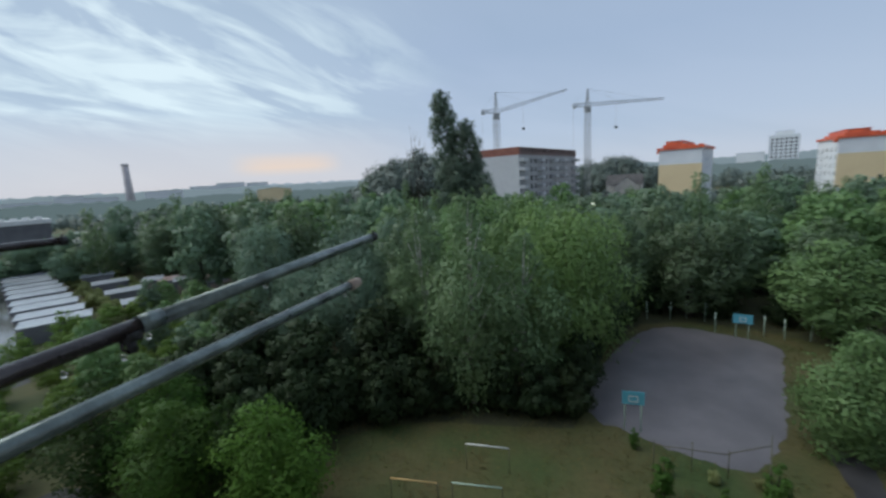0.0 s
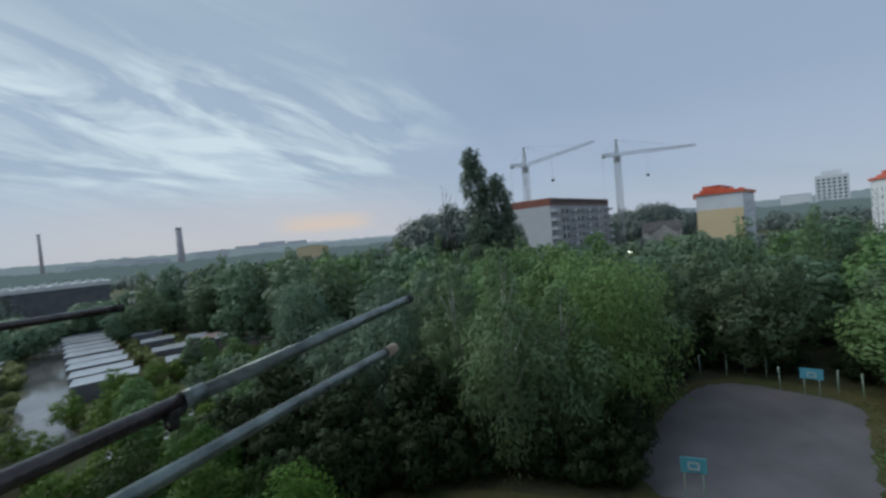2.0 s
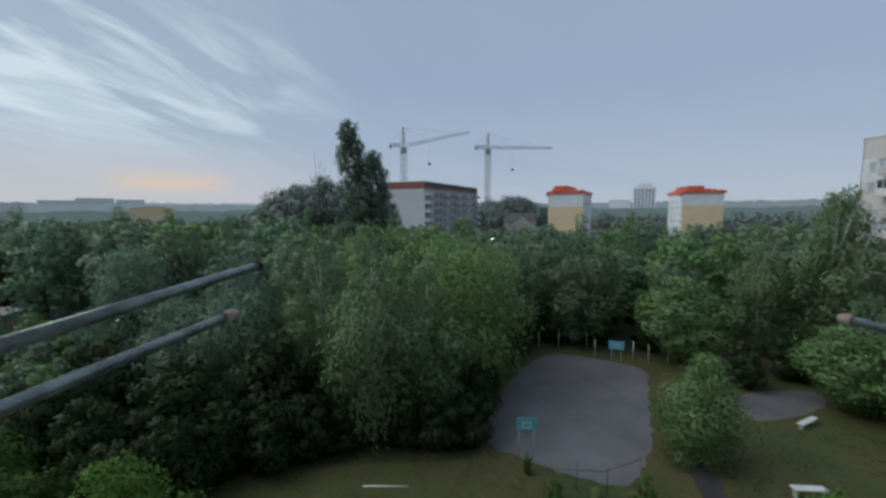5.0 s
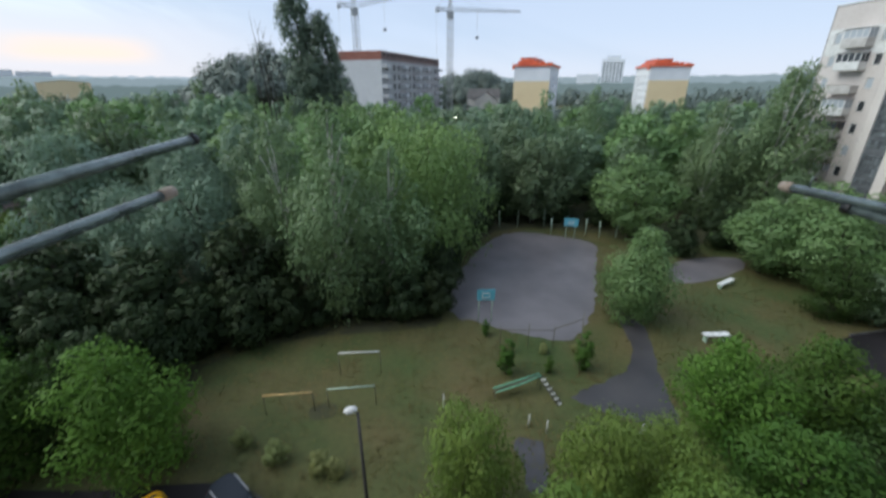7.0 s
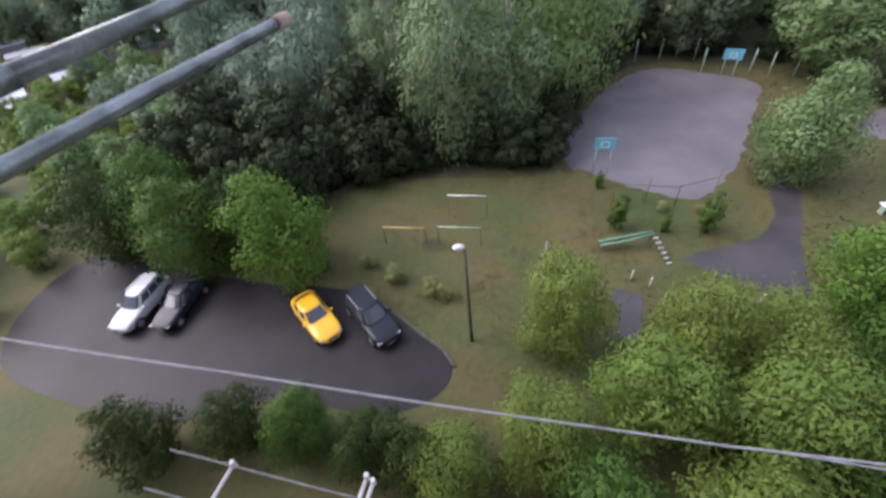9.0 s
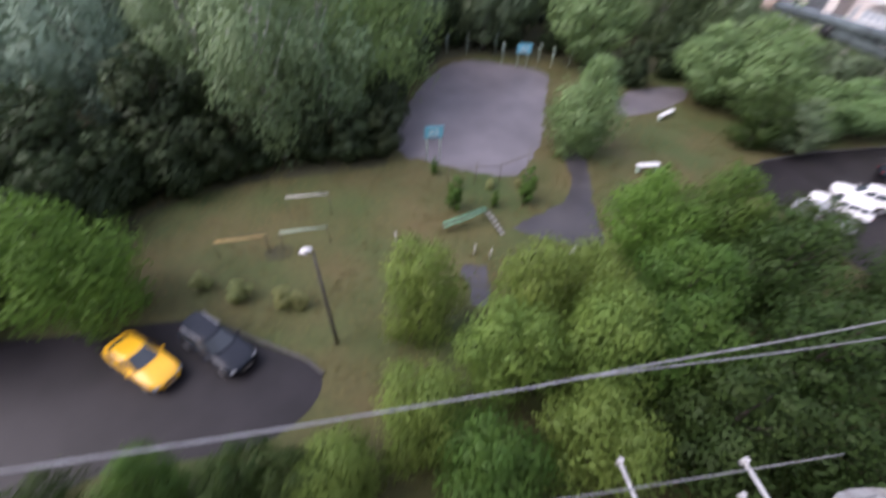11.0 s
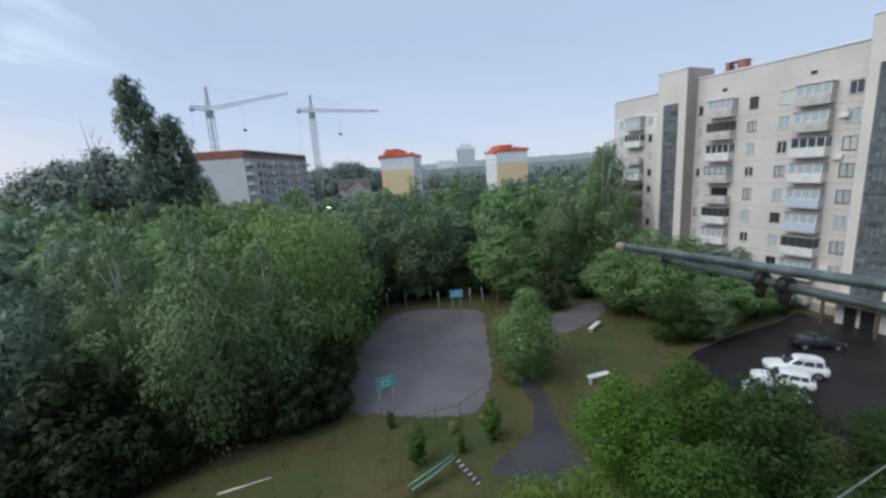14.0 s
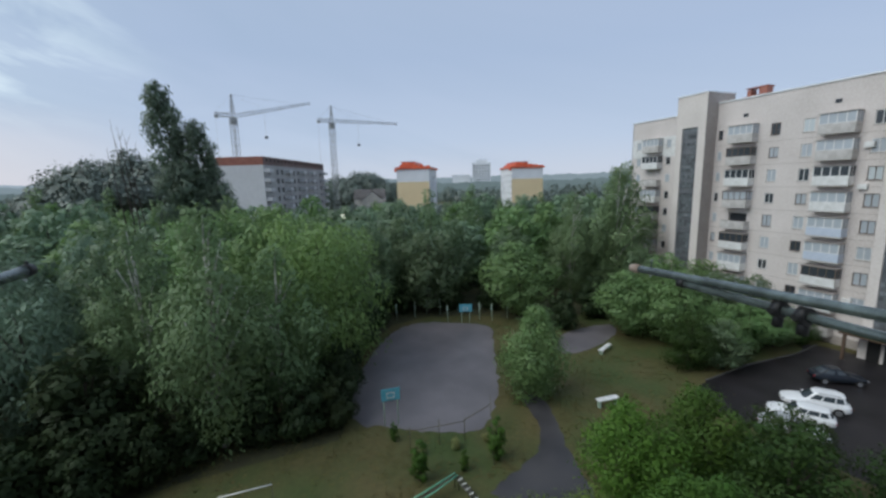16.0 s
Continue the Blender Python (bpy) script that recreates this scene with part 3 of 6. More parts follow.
# ---- distance ----
def hills(name, r, rows, mat, label):
    """A low ridge line far away; rows of bearing and height."""
    bm = bmesh.new()
    low, high = [], []
    azs = [a for a, _ in rows]
    for k in range(481):
        az = 70 - k * 170 / 480
        h = float(np.interp(-az, [-a for a in azs], [b for _, b in rows])) + r * 0.0030 * noise.noise((k * 0.115, r * 0.01, 0)) + r * 0.0032 * noise.noise((k * 0.45, 3, r)) + r * 0.0022 * noise.noise((k * 1.3, 5, r))
        x, y = polar(az, r)
        low.append(bm.verts.new((x, y, -2)))
        high.append(bm.verts.new((x, y, h)))
    for k in range(480):
        bm.faces.new((low[k], low[k + 1], high[k + 1], high[k]))
    return tagged(part(name, bm, mat), label, "hills", kind="structure")


# the ridges glow in haze colours; haze is emission here, no mist is modelled
M_HAZE = plain("haze_glow_hills", (0.03, 0.035, 0.04), 1.0, emit=(0.34, 0.40, 0.48), strength=1.0)
M_HAZE2 = plain("haze_glow_woods", (0.03, 0.035, 0.04), 1.0, emit=(0.22, 0.27, 0.31), strength=1.0)
M_HAZE3 = plain("haze_glow_middle_woods", (0.03, 0.035, 0.04), 1.0, emit=(0.125, 0.165, 0.175), strength=1.0)
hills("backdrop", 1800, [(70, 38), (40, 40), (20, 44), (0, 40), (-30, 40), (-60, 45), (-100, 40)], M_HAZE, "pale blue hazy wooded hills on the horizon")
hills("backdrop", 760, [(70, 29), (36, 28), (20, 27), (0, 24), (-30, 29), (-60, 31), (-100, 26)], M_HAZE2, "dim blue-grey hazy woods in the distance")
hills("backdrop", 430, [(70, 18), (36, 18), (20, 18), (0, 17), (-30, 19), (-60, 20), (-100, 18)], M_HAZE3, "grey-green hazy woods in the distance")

# ---- building helpers ----
def wall_grid(s0, s1, z0, z1, holes, depth, y=0.0):
    """A wall face in the plane y with real openings: holes are rows of s0, z0, s1, z1; reveals run depth inwards (+y)."""
    bm = bmesh.new()
    ss = sorted({s0, s1, *[h[0] for h in holes], *[h[2] for h in holes]})
    zs = sorted({z0, z1, *[h[1] for h in holes], *[h[3] for h in holes]})
    cache = {}

    def v(s, z, d=0.0):
        if (s, z, d) not in cache:
            cache[(s, z, d)] = bm.verts.new((s, y + d, z))
        return cache[(s, z, d)]
    for a, b in zip(ss, ss[1:]):
        for c, d in zip(zs, zs[1:]):
            ms, mz = (a + b) / 2, (c + d) / 2
            if not any(h[0] < ms < h[2] and h[1] < mz < h[3] for h in holes):
                bm.faces.new((v(a, c), v(b, c), v(b, d), v(a, d)))
    for h in holes:
        q = [(h[0], h[1]), (h[2], h[1]), (h[2], h[3]), (h[0], h[3])]
        o = [v(s, z) for s, z in q]
        i = [bm.verts.new((s, y + depth, z)) for s, z in q]
        for k in range(4):
            bm.faces.new((o[k], o[(k + 1) % 4], i[(k + 1) % 4], i[k]))
    return bm


FRAME_CACHE = {}


def window_parts(parent, s, z, w, h, y, mat_frame, mat_pane, bars=1, name="window", label=""):
    """A window in an opening: frame with bars, pane and sill. y: plane of the wall, +y goes in."""
    win = new(name)
    win.parent = parent
    win.location = (s, y, z)
    if label:
        win["label"] = label
    key = (w, h, bars, mat_frame.name, mat_pane.name)
    if key not in FRAME_CACHE:
        bm = boxes((-w / 2, 0.06, -h / 2, -w / 2 + 0.07, 0.14, h / 2), (w / 2 - 0.07, 0.06, -h / 2, w / 2, 0.14, h / 2),
                   (-w / 2 + 0.07, 0.062, -h / 2, w / 2 - 0.07, 0.138, -h / 2 + 0.07), (-w / 2 + 0.07, 0.062, h / 2 - 0.07, w / 2 - 0.07, 0.138, h / 2))
        for k in range(bars):
            x = -w / 2 + w * (k + 1) / (bars + 1)
            box(bm, x - 0.035, 0.064, -h / 2 + 0.07, x + 0.035, 0.136, h / 2 - 0.07)
        f = bpy.data.meshes.new("window_frame")
        bm.to_mesh(f)
        bm.free()
        f.materials.append(mat_frame)
        p = bpy.data.meshes.new("pane")
        bm = boxes((-w / 2 + 0.03, 0.10, -h / 2 + 0.03, w / 2 - 0.03, 0.116, h / 2 - 0.03))
        bm.to_mesh(p)
        bm.free()
        p.materials.append(mat_pane)
        sl = bpy.data.meshes.new("sill")
        bm = boxes((-w / 2 - 0.06, -0.07, -h / 2 - 0.07, w / 2 + 0.06, 0.06, -h / 2 - 0.005))
        bm.to_mesh(sl)
        bm.free()
        sl.materials.append(M_SIDE)
        FRAME_CACHE[key] = (f, p, sl)
    for nm, me in zip(("window_frame", "pane", "sill"), FRAME_CACHE[key]):
        o = new(nm, me)
        o.parent = win
    return win


M_PALEGREY = material("smooth_pale_grey_render", (0.60, 0.60, 0.61), 0.9, second=(0.54, 0.54, 0.55), scale=0.15, fine=3, bump=0.05)
M_BROWNFRAME = plain("brown_window_frame", (0.10, 0.065, 0.045), 0.6)
M_LITE = plain("bright_window_pane", (0.55, 0.60, 0.62), 0.08)
# pale pane colour stands in for sky reflected in the glass
M_BLUEPANE = plain("sky_reflection_pane", (0.42, 0.46, 0.50), 0.1)
M_BLUEPANEL = material("pale_blue_cladding", (0.50, 0.56, 0.66), 0.6, second=(0.44, 0.50, 0.60), scale=1, fine=8, bump=0.05)
M_BLOCKS = material("dark_glass_blocks", (0.11, 0.118, 0.13), 0.25, second=(0.17, 0.178, 0.19), scale=1.4, fine=9, bump=0.4, amount=0.7)
M_OLDCONC = material("stained_balcony_concrete", (0.55, 0.53, 0.51), 0.9, second=(0.38, 0.36, 0.34), scale=1.3, fine=12, bump=0.3)
M_ROOFEDGE = plain("pale_tin_roof_edge", (0.82, 0.84, 0.86), 0.4)

# ---- neighbouring block ----
NB = Matrix(((-0.225, 0.974, 0, 63.7), (-0.974, -0.225, 0, 25.0), (0, 0, 1, 0), (0, 0, 0, 1)))
block = thing("apartment_block", "beige nine-storey panel apartment block with glazed balconies", "building", m=NB)
ROWZ = [24.56 - 2.8 * k for k in range(9)]
# columns of windows: place, width, height, offset of the centre
COLS = [(-0.68, 0.62, 1.25), (6.05, 1.05, 1.45), (9.45, 1.1, 1.45), (15.65, 1.25, 1.4), (24.2, 1.2, 1.4), (30.6, 1.1, 1.4), (36.5, 1.1, 1.4)]
holes, spec = [], []
rw = random.Random(11)
for ci, (s, w, h) in enumerate(COLS):
    for k, z in enumerate(ROWZ):
        if ci == 3 and k == 8:
            continue
        hh = h if rw.random() > 0.15 else h * 0.85
        holes.append((s - w / 2, z - hh / 2, s + w / 2, z + hh / 2))
        spec.append((s, z, w, hh, ci, k))
for s in (2.5, 12.45, 27.2, 33.5):
    for k, z in enumerate(ROWZ):
        holes.append((s - 1.15, z - 1.2, s + 1.15, z + 0.75))
part("wall", wall_grid(-1.33, 45, 0, 28.85, holes, 0.3), M_PANEL, block)
# a solid dark box gives the openings the darkness of rooms
part("wall", boxes((-1.33, 0.3, 0, 45, 12, 28.6)), M_DARKGLASS, block, "dark box in place of unlit rooms behind the openings")
for s, z, w, h, ci, k in spec:
    # lit windows only get a still paler pane colour, no glow
    lit = (ci, k) in ((2, 0), (3, 2))
    r = rw.random()
    pane = M_LITE if lit else M_BLUEPANE if r < 0.72 else M_DARKGLASS if r < 0.8 else M_GLASS
    window_parts(block, s, z, w, h, 0, M_WHITE if rw.random() < 0.7 else M_BROWNFRAME, pane, 0 if w < 0.7 else 1, "window")
part("roof", boxes((-1.6, -0.12, 28.852, 45.1, 12.1, 29.0)), M_ROOFEDGE, block, "flat roof with pale tin edge")
# horizontal joints between the storey panels stand as thin proud strips
for k in range(9):
    z = ROWZ[k] - 1.42
    part("panel_joint", boxes((-1.30, -0.012, z - 0.02, 16.9, -0.002, z + 0.02)), M_SIDE, block)


def balcony(parent, s, z, w, y, parapet, glazing, style):
    """A projecting balcony: slab, parapet and, where it is closed in, posts with glazing."""
    b = new("balcony")
    b.parent = parent
    b.location = (s, y, z)
    d = 1.15
    part("slab", boxes((-w / 2, -d, -1.32, w / 2, -0.002, -1.18)), M_OLDCONC, b)
    part("parapet", boxes((-w / 2, -d, -1.178, w / 2, -d + 0.08, -0.25), (-w / 2, -d + 0.082, -1.178, -w / 2 + 0.07, -0.004, -0.252), (w / 2 - 0.07, -d + 0.082, -1.178, w / 2, -0.004, -0.252)), parapet, b)
    if style == "open":
        part("railing", boxes((-w / 2, -d, -0.248, w / 2, -d + 0.05, -0.20)), M_BROWNFRAME, b)
        return b
    bm = bmesh.new()
    n = 4 if w > 2.6 else 3
    for k in range(n + 1):
        x = -w / 2 + 0.04 + (w - 0.08) * k / n
        box(bm, x - 0.045, -d, -0.248, x + 0.045, -d + 0.07, 0.86)
    box(bm, -w / 2 + 0.09, -d + 0.002, 0.80, w / 2 - 0.09, -d + 0.068, 0.862)
    box(bm, -w / 2, -d + 0.002, -0.249, w / 2, -d + 0.066, -0.18)
    for x in (-w / 2, w / 2 - 0.06):
        box(bm, x, -d + 0.08, 0.80, x + 0.06, -0.004, 0.86)
        box(bm, x, -d * 0.5, -0.248, x + 0.06, -d * 0.5 + 0.06, 0.80)
    part("glazing_frame", bm, M_WHITE if style == "white" else M_BROWNFRAME, b)
    part("glazing", boxes((-w / 2 + 0.03, -d + 0.03, -0.24, w / 2 - 0.03, -d + 0.045, 0.80), (-w / 2 + 0.02, -d + 0.05, -0.24, -w / 2 + 0.035, -0.01, 0.80), (w / 2 - 0.035, -d + 0.05, -0.24, w / 2 - 0.02, -0.01, 0.80)), glazing, b)
    part("canopy", boxes((-w / 2 - 0.08, -d - 0.1, 0.87, w / 2 + 0.08, -0.004, 0.93)), M_SIDE, b)
    return b


STYLE_A = [(M_OLDCONC, M_BLUEPANE, "white"), (M_OLDCONC, M_GLASS, "brown"), (M_WHITE, M_GLASS, "white"), (M_OLDCONC, M_BLUEPANE, "brown"), (M_OLDCONC, M_GLASS, "open"), (M_WHITE, M_GLASS, "brown"), (M_WHITE, M_BLUEPANE, "white"), (M_WHITE, M_BLUEPANE, "white"), (M_OLDCONC, M_GLASS, "brown")]
STYLE_B = [(M_OLDCONC, M_BLUEPANE, "white"), (M_OLDCONC, M_BLUEPANE, "white"), (M_WHITE, M_GLASS, "white"), (M_WHITE, M_BLUEPANE, "white"), (M_BLUEPANEL, M_BLUEPANE, "white"), (M_BLUEPANEL, M_BLUEPANE, "white"), (M_WHITE, M_GLASS, "brown"), (M_WHITE, M_BLUEPANE, "white"), (M_OLDCONC, M_GLASS, "brown")]
for k, z in enumerate(ROWZ):
    if k < 8:
        balcony(block, 2.55, z, 3.1, 0, *STYLE_A[k])
    balcony(block, 12.5, z, 3.2, 0, *STYLE_B[k])
    if k < 8:
        balcony(block, 27.2, z, 3.2, 0, *STYLE_A[(k + 4) % 9])
        balcony(block, 33.5, z, 3.2, 0, *STYLE_B[(k + 3) % 9])
# vents in the attic wall, an air conditioner, the set-back left part
for s in (2.4, 11.9, 27.0):
    part("vent", boxes((s - 0.3, -0.04, 26.55, s + 0.3, 0.0, 26.95)), M_DARKGLASS, block)
for s, z in ((14.9, 17.6), (14.9, 5.2), (15.0, 21.9)):
    part("air_conditioner", boxes((s - 0.4, -0.34, z - 0.28, s + 0.4, -0.01, z + 0.28)), M_WHITE, block, "white air conditioner box")
holes2 = [(s - 0.45, z - 0.65, s + 0.45, z + 0.65) for s in (-17.3, -11.3, -8.2) for z in ROWZ]
part("wall", wall_grid(-18.65, -5.8, 0, 28.6, holes2, 0.3, 3.0), M_PANEL, block)
# dark filler box again, for the gloom of the set-back rooms
part("wall", boxes((-18.64, 3.3, 0, -5.8, 15, 28.3)), M_DARKGLASS, block, "dark box in place of unlit rooms behind the openings")
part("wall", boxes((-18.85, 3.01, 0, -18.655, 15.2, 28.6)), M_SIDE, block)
for s in (-17.3, -11.3, -8.2):
    for z in ROWZ:
        window_parts(block, s, z, 0.9, 1.3, 3.0, M_WHITE, M_DARKGLASS if rw.random() < 0.6 else M_BLUEPANE, 0)
for k, z in enumerate(ROWZ[:8]):
    balcony(block, -14.0, z, 3.2, 3.0, *STYLE_A[(k * 2) % 9])
part("cladding", wall_grid(-18.66, -9.9, 22.45, 25.7, [h for h in holes2 if 22.45 < h[1] and h[3] < 25.7 and h[2] < -9.9], 0.03, 2.97), M_WHITE, block, "white insulated cladding round one flat")
part("roof", boxes((-18.9, 2.88, 28.602, -5.8, 15.2, 28.75)), M_ROOFEDGE, block)


def stair_tower(s0, s1, a, b, top, base):
    """A stair tower that stands proud of the wall, with a strip of glass blocks."""
    y = -2.2
    part("stair_tower", wall_grid(s0, s1, 0, top, [(a, base, b, top - 4.4)], 0.25, y), M_PANEL2, block, "pale proud stair tower")
    # tower sides darker than the front: side shade put into the colour
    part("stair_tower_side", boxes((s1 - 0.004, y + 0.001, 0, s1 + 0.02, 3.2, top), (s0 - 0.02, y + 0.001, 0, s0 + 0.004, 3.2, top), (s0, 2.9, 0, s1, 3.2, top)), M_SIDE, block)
    part("stair_tower_roof", boxes((s0 - 0.1, y - 0.1, top, s1 + 0.1, 3.3, top + 0.14)), M_ROOFEDGE, block)
    part("glass_block_strip", boxes((a, y + 0.2, base, b, y + 0.24, top - 4.4)), M_BLOCKS, block)
    # concrete bars and glass blocks of the strip
    bm = bmesh.new()
    n = int((top - 4.4 - base) / 0.46)
    for k in range(n):
        z = base + 0.46 * k
        if k % 6 == 5:
            box(bm, a, y + 0.10, z, b, y + 0.2, z + 0.2)
            continue
        for c in range(6):
            x = a + (b - a) * c / 6
            if (k // 6) % 2 == 0 or k % 3:
                box(bm, x + 0.03, y + 0.13, z + 0.03, x + (b - a) / 6 - 0.05, y + 0.2, z + 0.42)
    part("glazing_grid", bm, M_GLASSBLOCK, block, "grey glass blocks in rows")


M_GLASSBLOCK = material("grey_glass_block", (0.2, 0.215, 0.235), 0.2, second=(0.11, 0.12, 0.13), scale=0.8, fine=6, bump=0.1, spread=0.6)
stair_tower(-5.8, -1.33, -4.85, -2.45, 30.3, 3.2)
stair_tower(17.2, 21.9, 18.05, 20.6, 30.6, 3.2)
part("chimney", boxes((-0.2, 3.0, 29.0, 2.8, 4.6, 29.6), (0.2, 3.2, 29.6, 0.7, 4.4, 30.4), (1.7, 3.2, 29.6, 2.7, 4.4, 30.55), (0.1, 3.1, 30.55, 2.8, 4.5, 30.67)), M_BRICKRED, block, "low red brick roof shaft")
part("entrance_canopy", boxes((16.4, -4.4, 2.75, 21.6, -2.21, 2.95), (16.7, -4.2, 0, 16.95, -3.95, 2.75), (21.0, -4.2, 0, 21.25, -3.95, 2.75)), M_BROWNFRAME, block, "dark brown canopy over the entrance")
part("entrance_door", boxes((17.9, -2.26, 0, 18.9, -2.205, 2.2), (19.2, -2.26, 0, 20.3, -2.205, 2.2)), M_BLACK, block)
part("plinth", boxes((-1.2, -0.08, 0, 17.1, -0.01, 1.0), (22.0, -0.08, 0, 44.9, -0.01, 1.0)), M_SIDE, block)


# ---- far buildings ----
def place(x, y, turn):
    """Local x to the right of the front, local -y towards the viewer."""
    return pose(x, y, 0, 0, 0, turn)


M_DULLATTIC = material("dull_brown_brick", (0.21, 0.135, 0.12), 0.9, second=(0.15, 0.11, 0.10), scale=0.25, fine=4, bump=0.2)
grey = thing("apartment_block", "unfinished grey concrete block with red brick top storey", "building", m=place(24.0, 127.8, 53))
# local +x runs along the long side from the near corner, the end wall lies along +y
LONG, WIDE = 51, 16
H = 27.9
ATTIC = 25.5
gh = []
for k in range(9):
    z = 0.7 + 2.72 * k
    for s in (3.6, 8.8, 12.0, 17.5, 21.0, 24.5, 30.0, 33.2, 38.5, 42.0, 46.5):
        gh.append((s - 0.75, z + 0.3, s + 0.75, z + 1.9))
part("wall", wall_grid(0, LONG, 0, ATTIC, gh, 0.5), M_CONCRETE, grey, "long concrete wall with empty openings, darkened for shade")
# no rooms inside: a dark box colours the openings as unlit
part("wall", boxes((0.01, 0.5, 0, LONG, WIDE - 0.1, 25.4)), M_DARKGLASS, grey, "dark box in place of unlit unfinished rooms")
part("wall", boxes((-0.25, 0, 0, -0.002, WIDE, ATTIC)), M_PALEGREY, grey, "smooth pale grey end wall")
th = [(s - 0.7, 26.5, s + 0.7, 27.4) for s in np.arange(2, LONG - 1, 2.6).tolist()]
part("attic_wall", wall_grid(0, LONG, ATTIC + 0.004, H, th, 0.3, -0.05), M_DULLATTIC, grey, "dull brown brick attic with openings")
# dark box added so that the attic openings look unlit
part("attic_room", boxes((0.02, 0.26, ATTIC + 0.01, LONG - 0.31, 1.4, H - 0.25)), M_DARKGLASS, grey, "dark box in place of unlit attic rooms")
part("attic_wall", boxes((-0.3, -0.05, ATTIC + 0.004, -0.001, WIDE, H)), M_BRICKRED, grey)
part("attic_wall", boxes((0.0, WIDE - 0.3, ATTIC + 0.004, LONG, WIDE, H), (LONG - 0.3, 0.3, ATTIC + 0.004, LONG, WIDE - 0.3, H - 0.3)), M_BRICKRED, grey)
part("roof", boxes((0.0, 0.3, 26.01, LONG - 0.3, WIDE - 0.3, 26.2)), M_CONCRETE, grey)
for s in (1.3, 15.0, 27.2, 36.0, 49.4):
    for k in range(9):
        part("balcony", boxes((s - 1.3, -1.7, 2.8 * k + 1.0, s + 1.3, -0.002, 2.8 * k + 1.18), (s - 1.3, -1.7, 2.8 * k + 1.18, s + 1.3, -1.6, 2.8 * k + 2.0), (s - 1.3, -1.6, 2.8 * k + 1.18, s - 1.2, -0.002, 2.8 * k + 2.0), (s + 1.2, -1.6, 2.8 * k + 1.18, s + 1.3, -0.002, 2.8 * k + 2.0)), M_PALEGREY, grey)
part("hoist_shaft", boxes((LONG + 0.02, 2, 0, LONG + 2.0, 5, 25)), M_DARKGLASS, grey)


def orange_block(x, y, turn, width, depth, top, label):
    """A new block: cream and white end wall, white sides with windows and balconies, orange stepped roof."""
    b = thing("apartment_block", label, "building", m=place(x, y, turn))
    w = width / 2
    part("wall", boxes((-w, 0, 0, w, 0.4, top - 5.2)), M_CREAM, b, "cream end wall")
    part("wall", boxes((-w - 0.02, -0.02, top - 5.196, w + 0.02, 0.4, top)), M_WHITEWALL, b, "white upper end wall")
    for sx in (-1, 1):
        hs, n = [], 5
        side = new("side_wall")
        side.parent = b
        side.location = (sx * w, 0.2 if sx > 0 else depth, 0)
        side.rotation_euler = (0, 0, radians(90 if sx > 0 else -90))
        for k in range(int(top / 2.85)):
            for c in range(n):
                s = 2.0 + (depth - 4) * c / (n - 1)
                z = 1.8 + 2.85 * k
                if z < top - 1:
                    hs.append((s - 0.7, z - 0.75, s + 0.7, z + 0.75))
        part("wall", wall_grid(0, depth - 0.2, 0, top, hs, 0.25), M_WHITEWALL, side)
        part("panes", boxes((0.1, 0.2, 0.1, depth - 0.3, 0.22, top - 0.2)), M_DARKGLASS, side)
        for h in hs[1::5]:
            part("balcony", boxes((h[0] - 0.4, -1.1, h[1] - 0.5, h[2] + 0.4, -0.003, h[1] + 0.3)), M_WHITEWALL, side)
    part("wall", boxes((-w, depth - 0.3, 0, w, depth, top)), M_WHITEWALL, b)
    part("roof", boxes((-w - 0.6, -0.5, top, w + 0.6, depth + 0.5, top + 0.9), (-w * 0.82, 0.2, top + 0.9, w * 0.35, depth - 1, top + 1.9), (-w * 0.70, 0.8, top + 1.9, w * 0.05, depth - 3, top + 3.0), (w * 0.45, 0.3, top + 0.9, w * 0.62, 2.4, top + 1.7), (-w - 0.9, 0.2, top - 1.0, -w - 0.05, 3.0, top + 0.2), (w * 0.8, 0.5, top + 0.9, w, 4, top + 1.4)), M_ORANGE, b, "stepped orange metal roof")
    part("ridge", boxes((-w * 0.74, 0.6, top + 3.0, w * 0.1, depth - 2.8, top + 3.12)), M_ORANGE, b)
    return b


orange_block(*polar(-30.0, 170), -40, 13.6, 26, 25.0, "cream and white block with orange stepped roof")
orange_block(*polar(-45.9, 205), -29.5, 15.6, 24, 25.4, "white and cream block with bright orange roof")

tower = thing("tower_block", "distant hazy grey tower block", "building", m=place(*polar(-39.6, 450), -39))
part("wall", boxes((-10, 0, 0, 10, 14, 40)), M_HAZEPALE, tower)
part("roof", boxes((-6, 2, 40, 6, 10, 43.5)), M_HAZEPALE, tower)
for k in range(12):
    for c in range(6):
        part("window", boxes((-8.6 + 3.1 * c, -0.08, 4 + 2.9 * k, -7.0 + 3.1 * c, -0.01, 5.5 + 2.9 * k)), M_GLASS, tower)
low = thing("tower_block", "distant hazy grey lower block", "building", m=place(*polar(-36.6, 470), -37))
part("wall", boxes((-9, 0, 0, 12, 12, 27)), M_HAZEPALE, low)
part("roof", boxes((-9.3, -0.3, 27, 12.3, 12.3, 27.8)), M_HAZEPALE, low)

M_HOUSE = material("pale_house_render", (0.52, 0.50, 0.47), 0.9, scale=0.4, fine=4, bump=0.05)
M_SLATE = material("dull_slate_roof", (0.24, 0.225, 0.225), 0.8, scale=0.6, fine=6, bump=0.1)


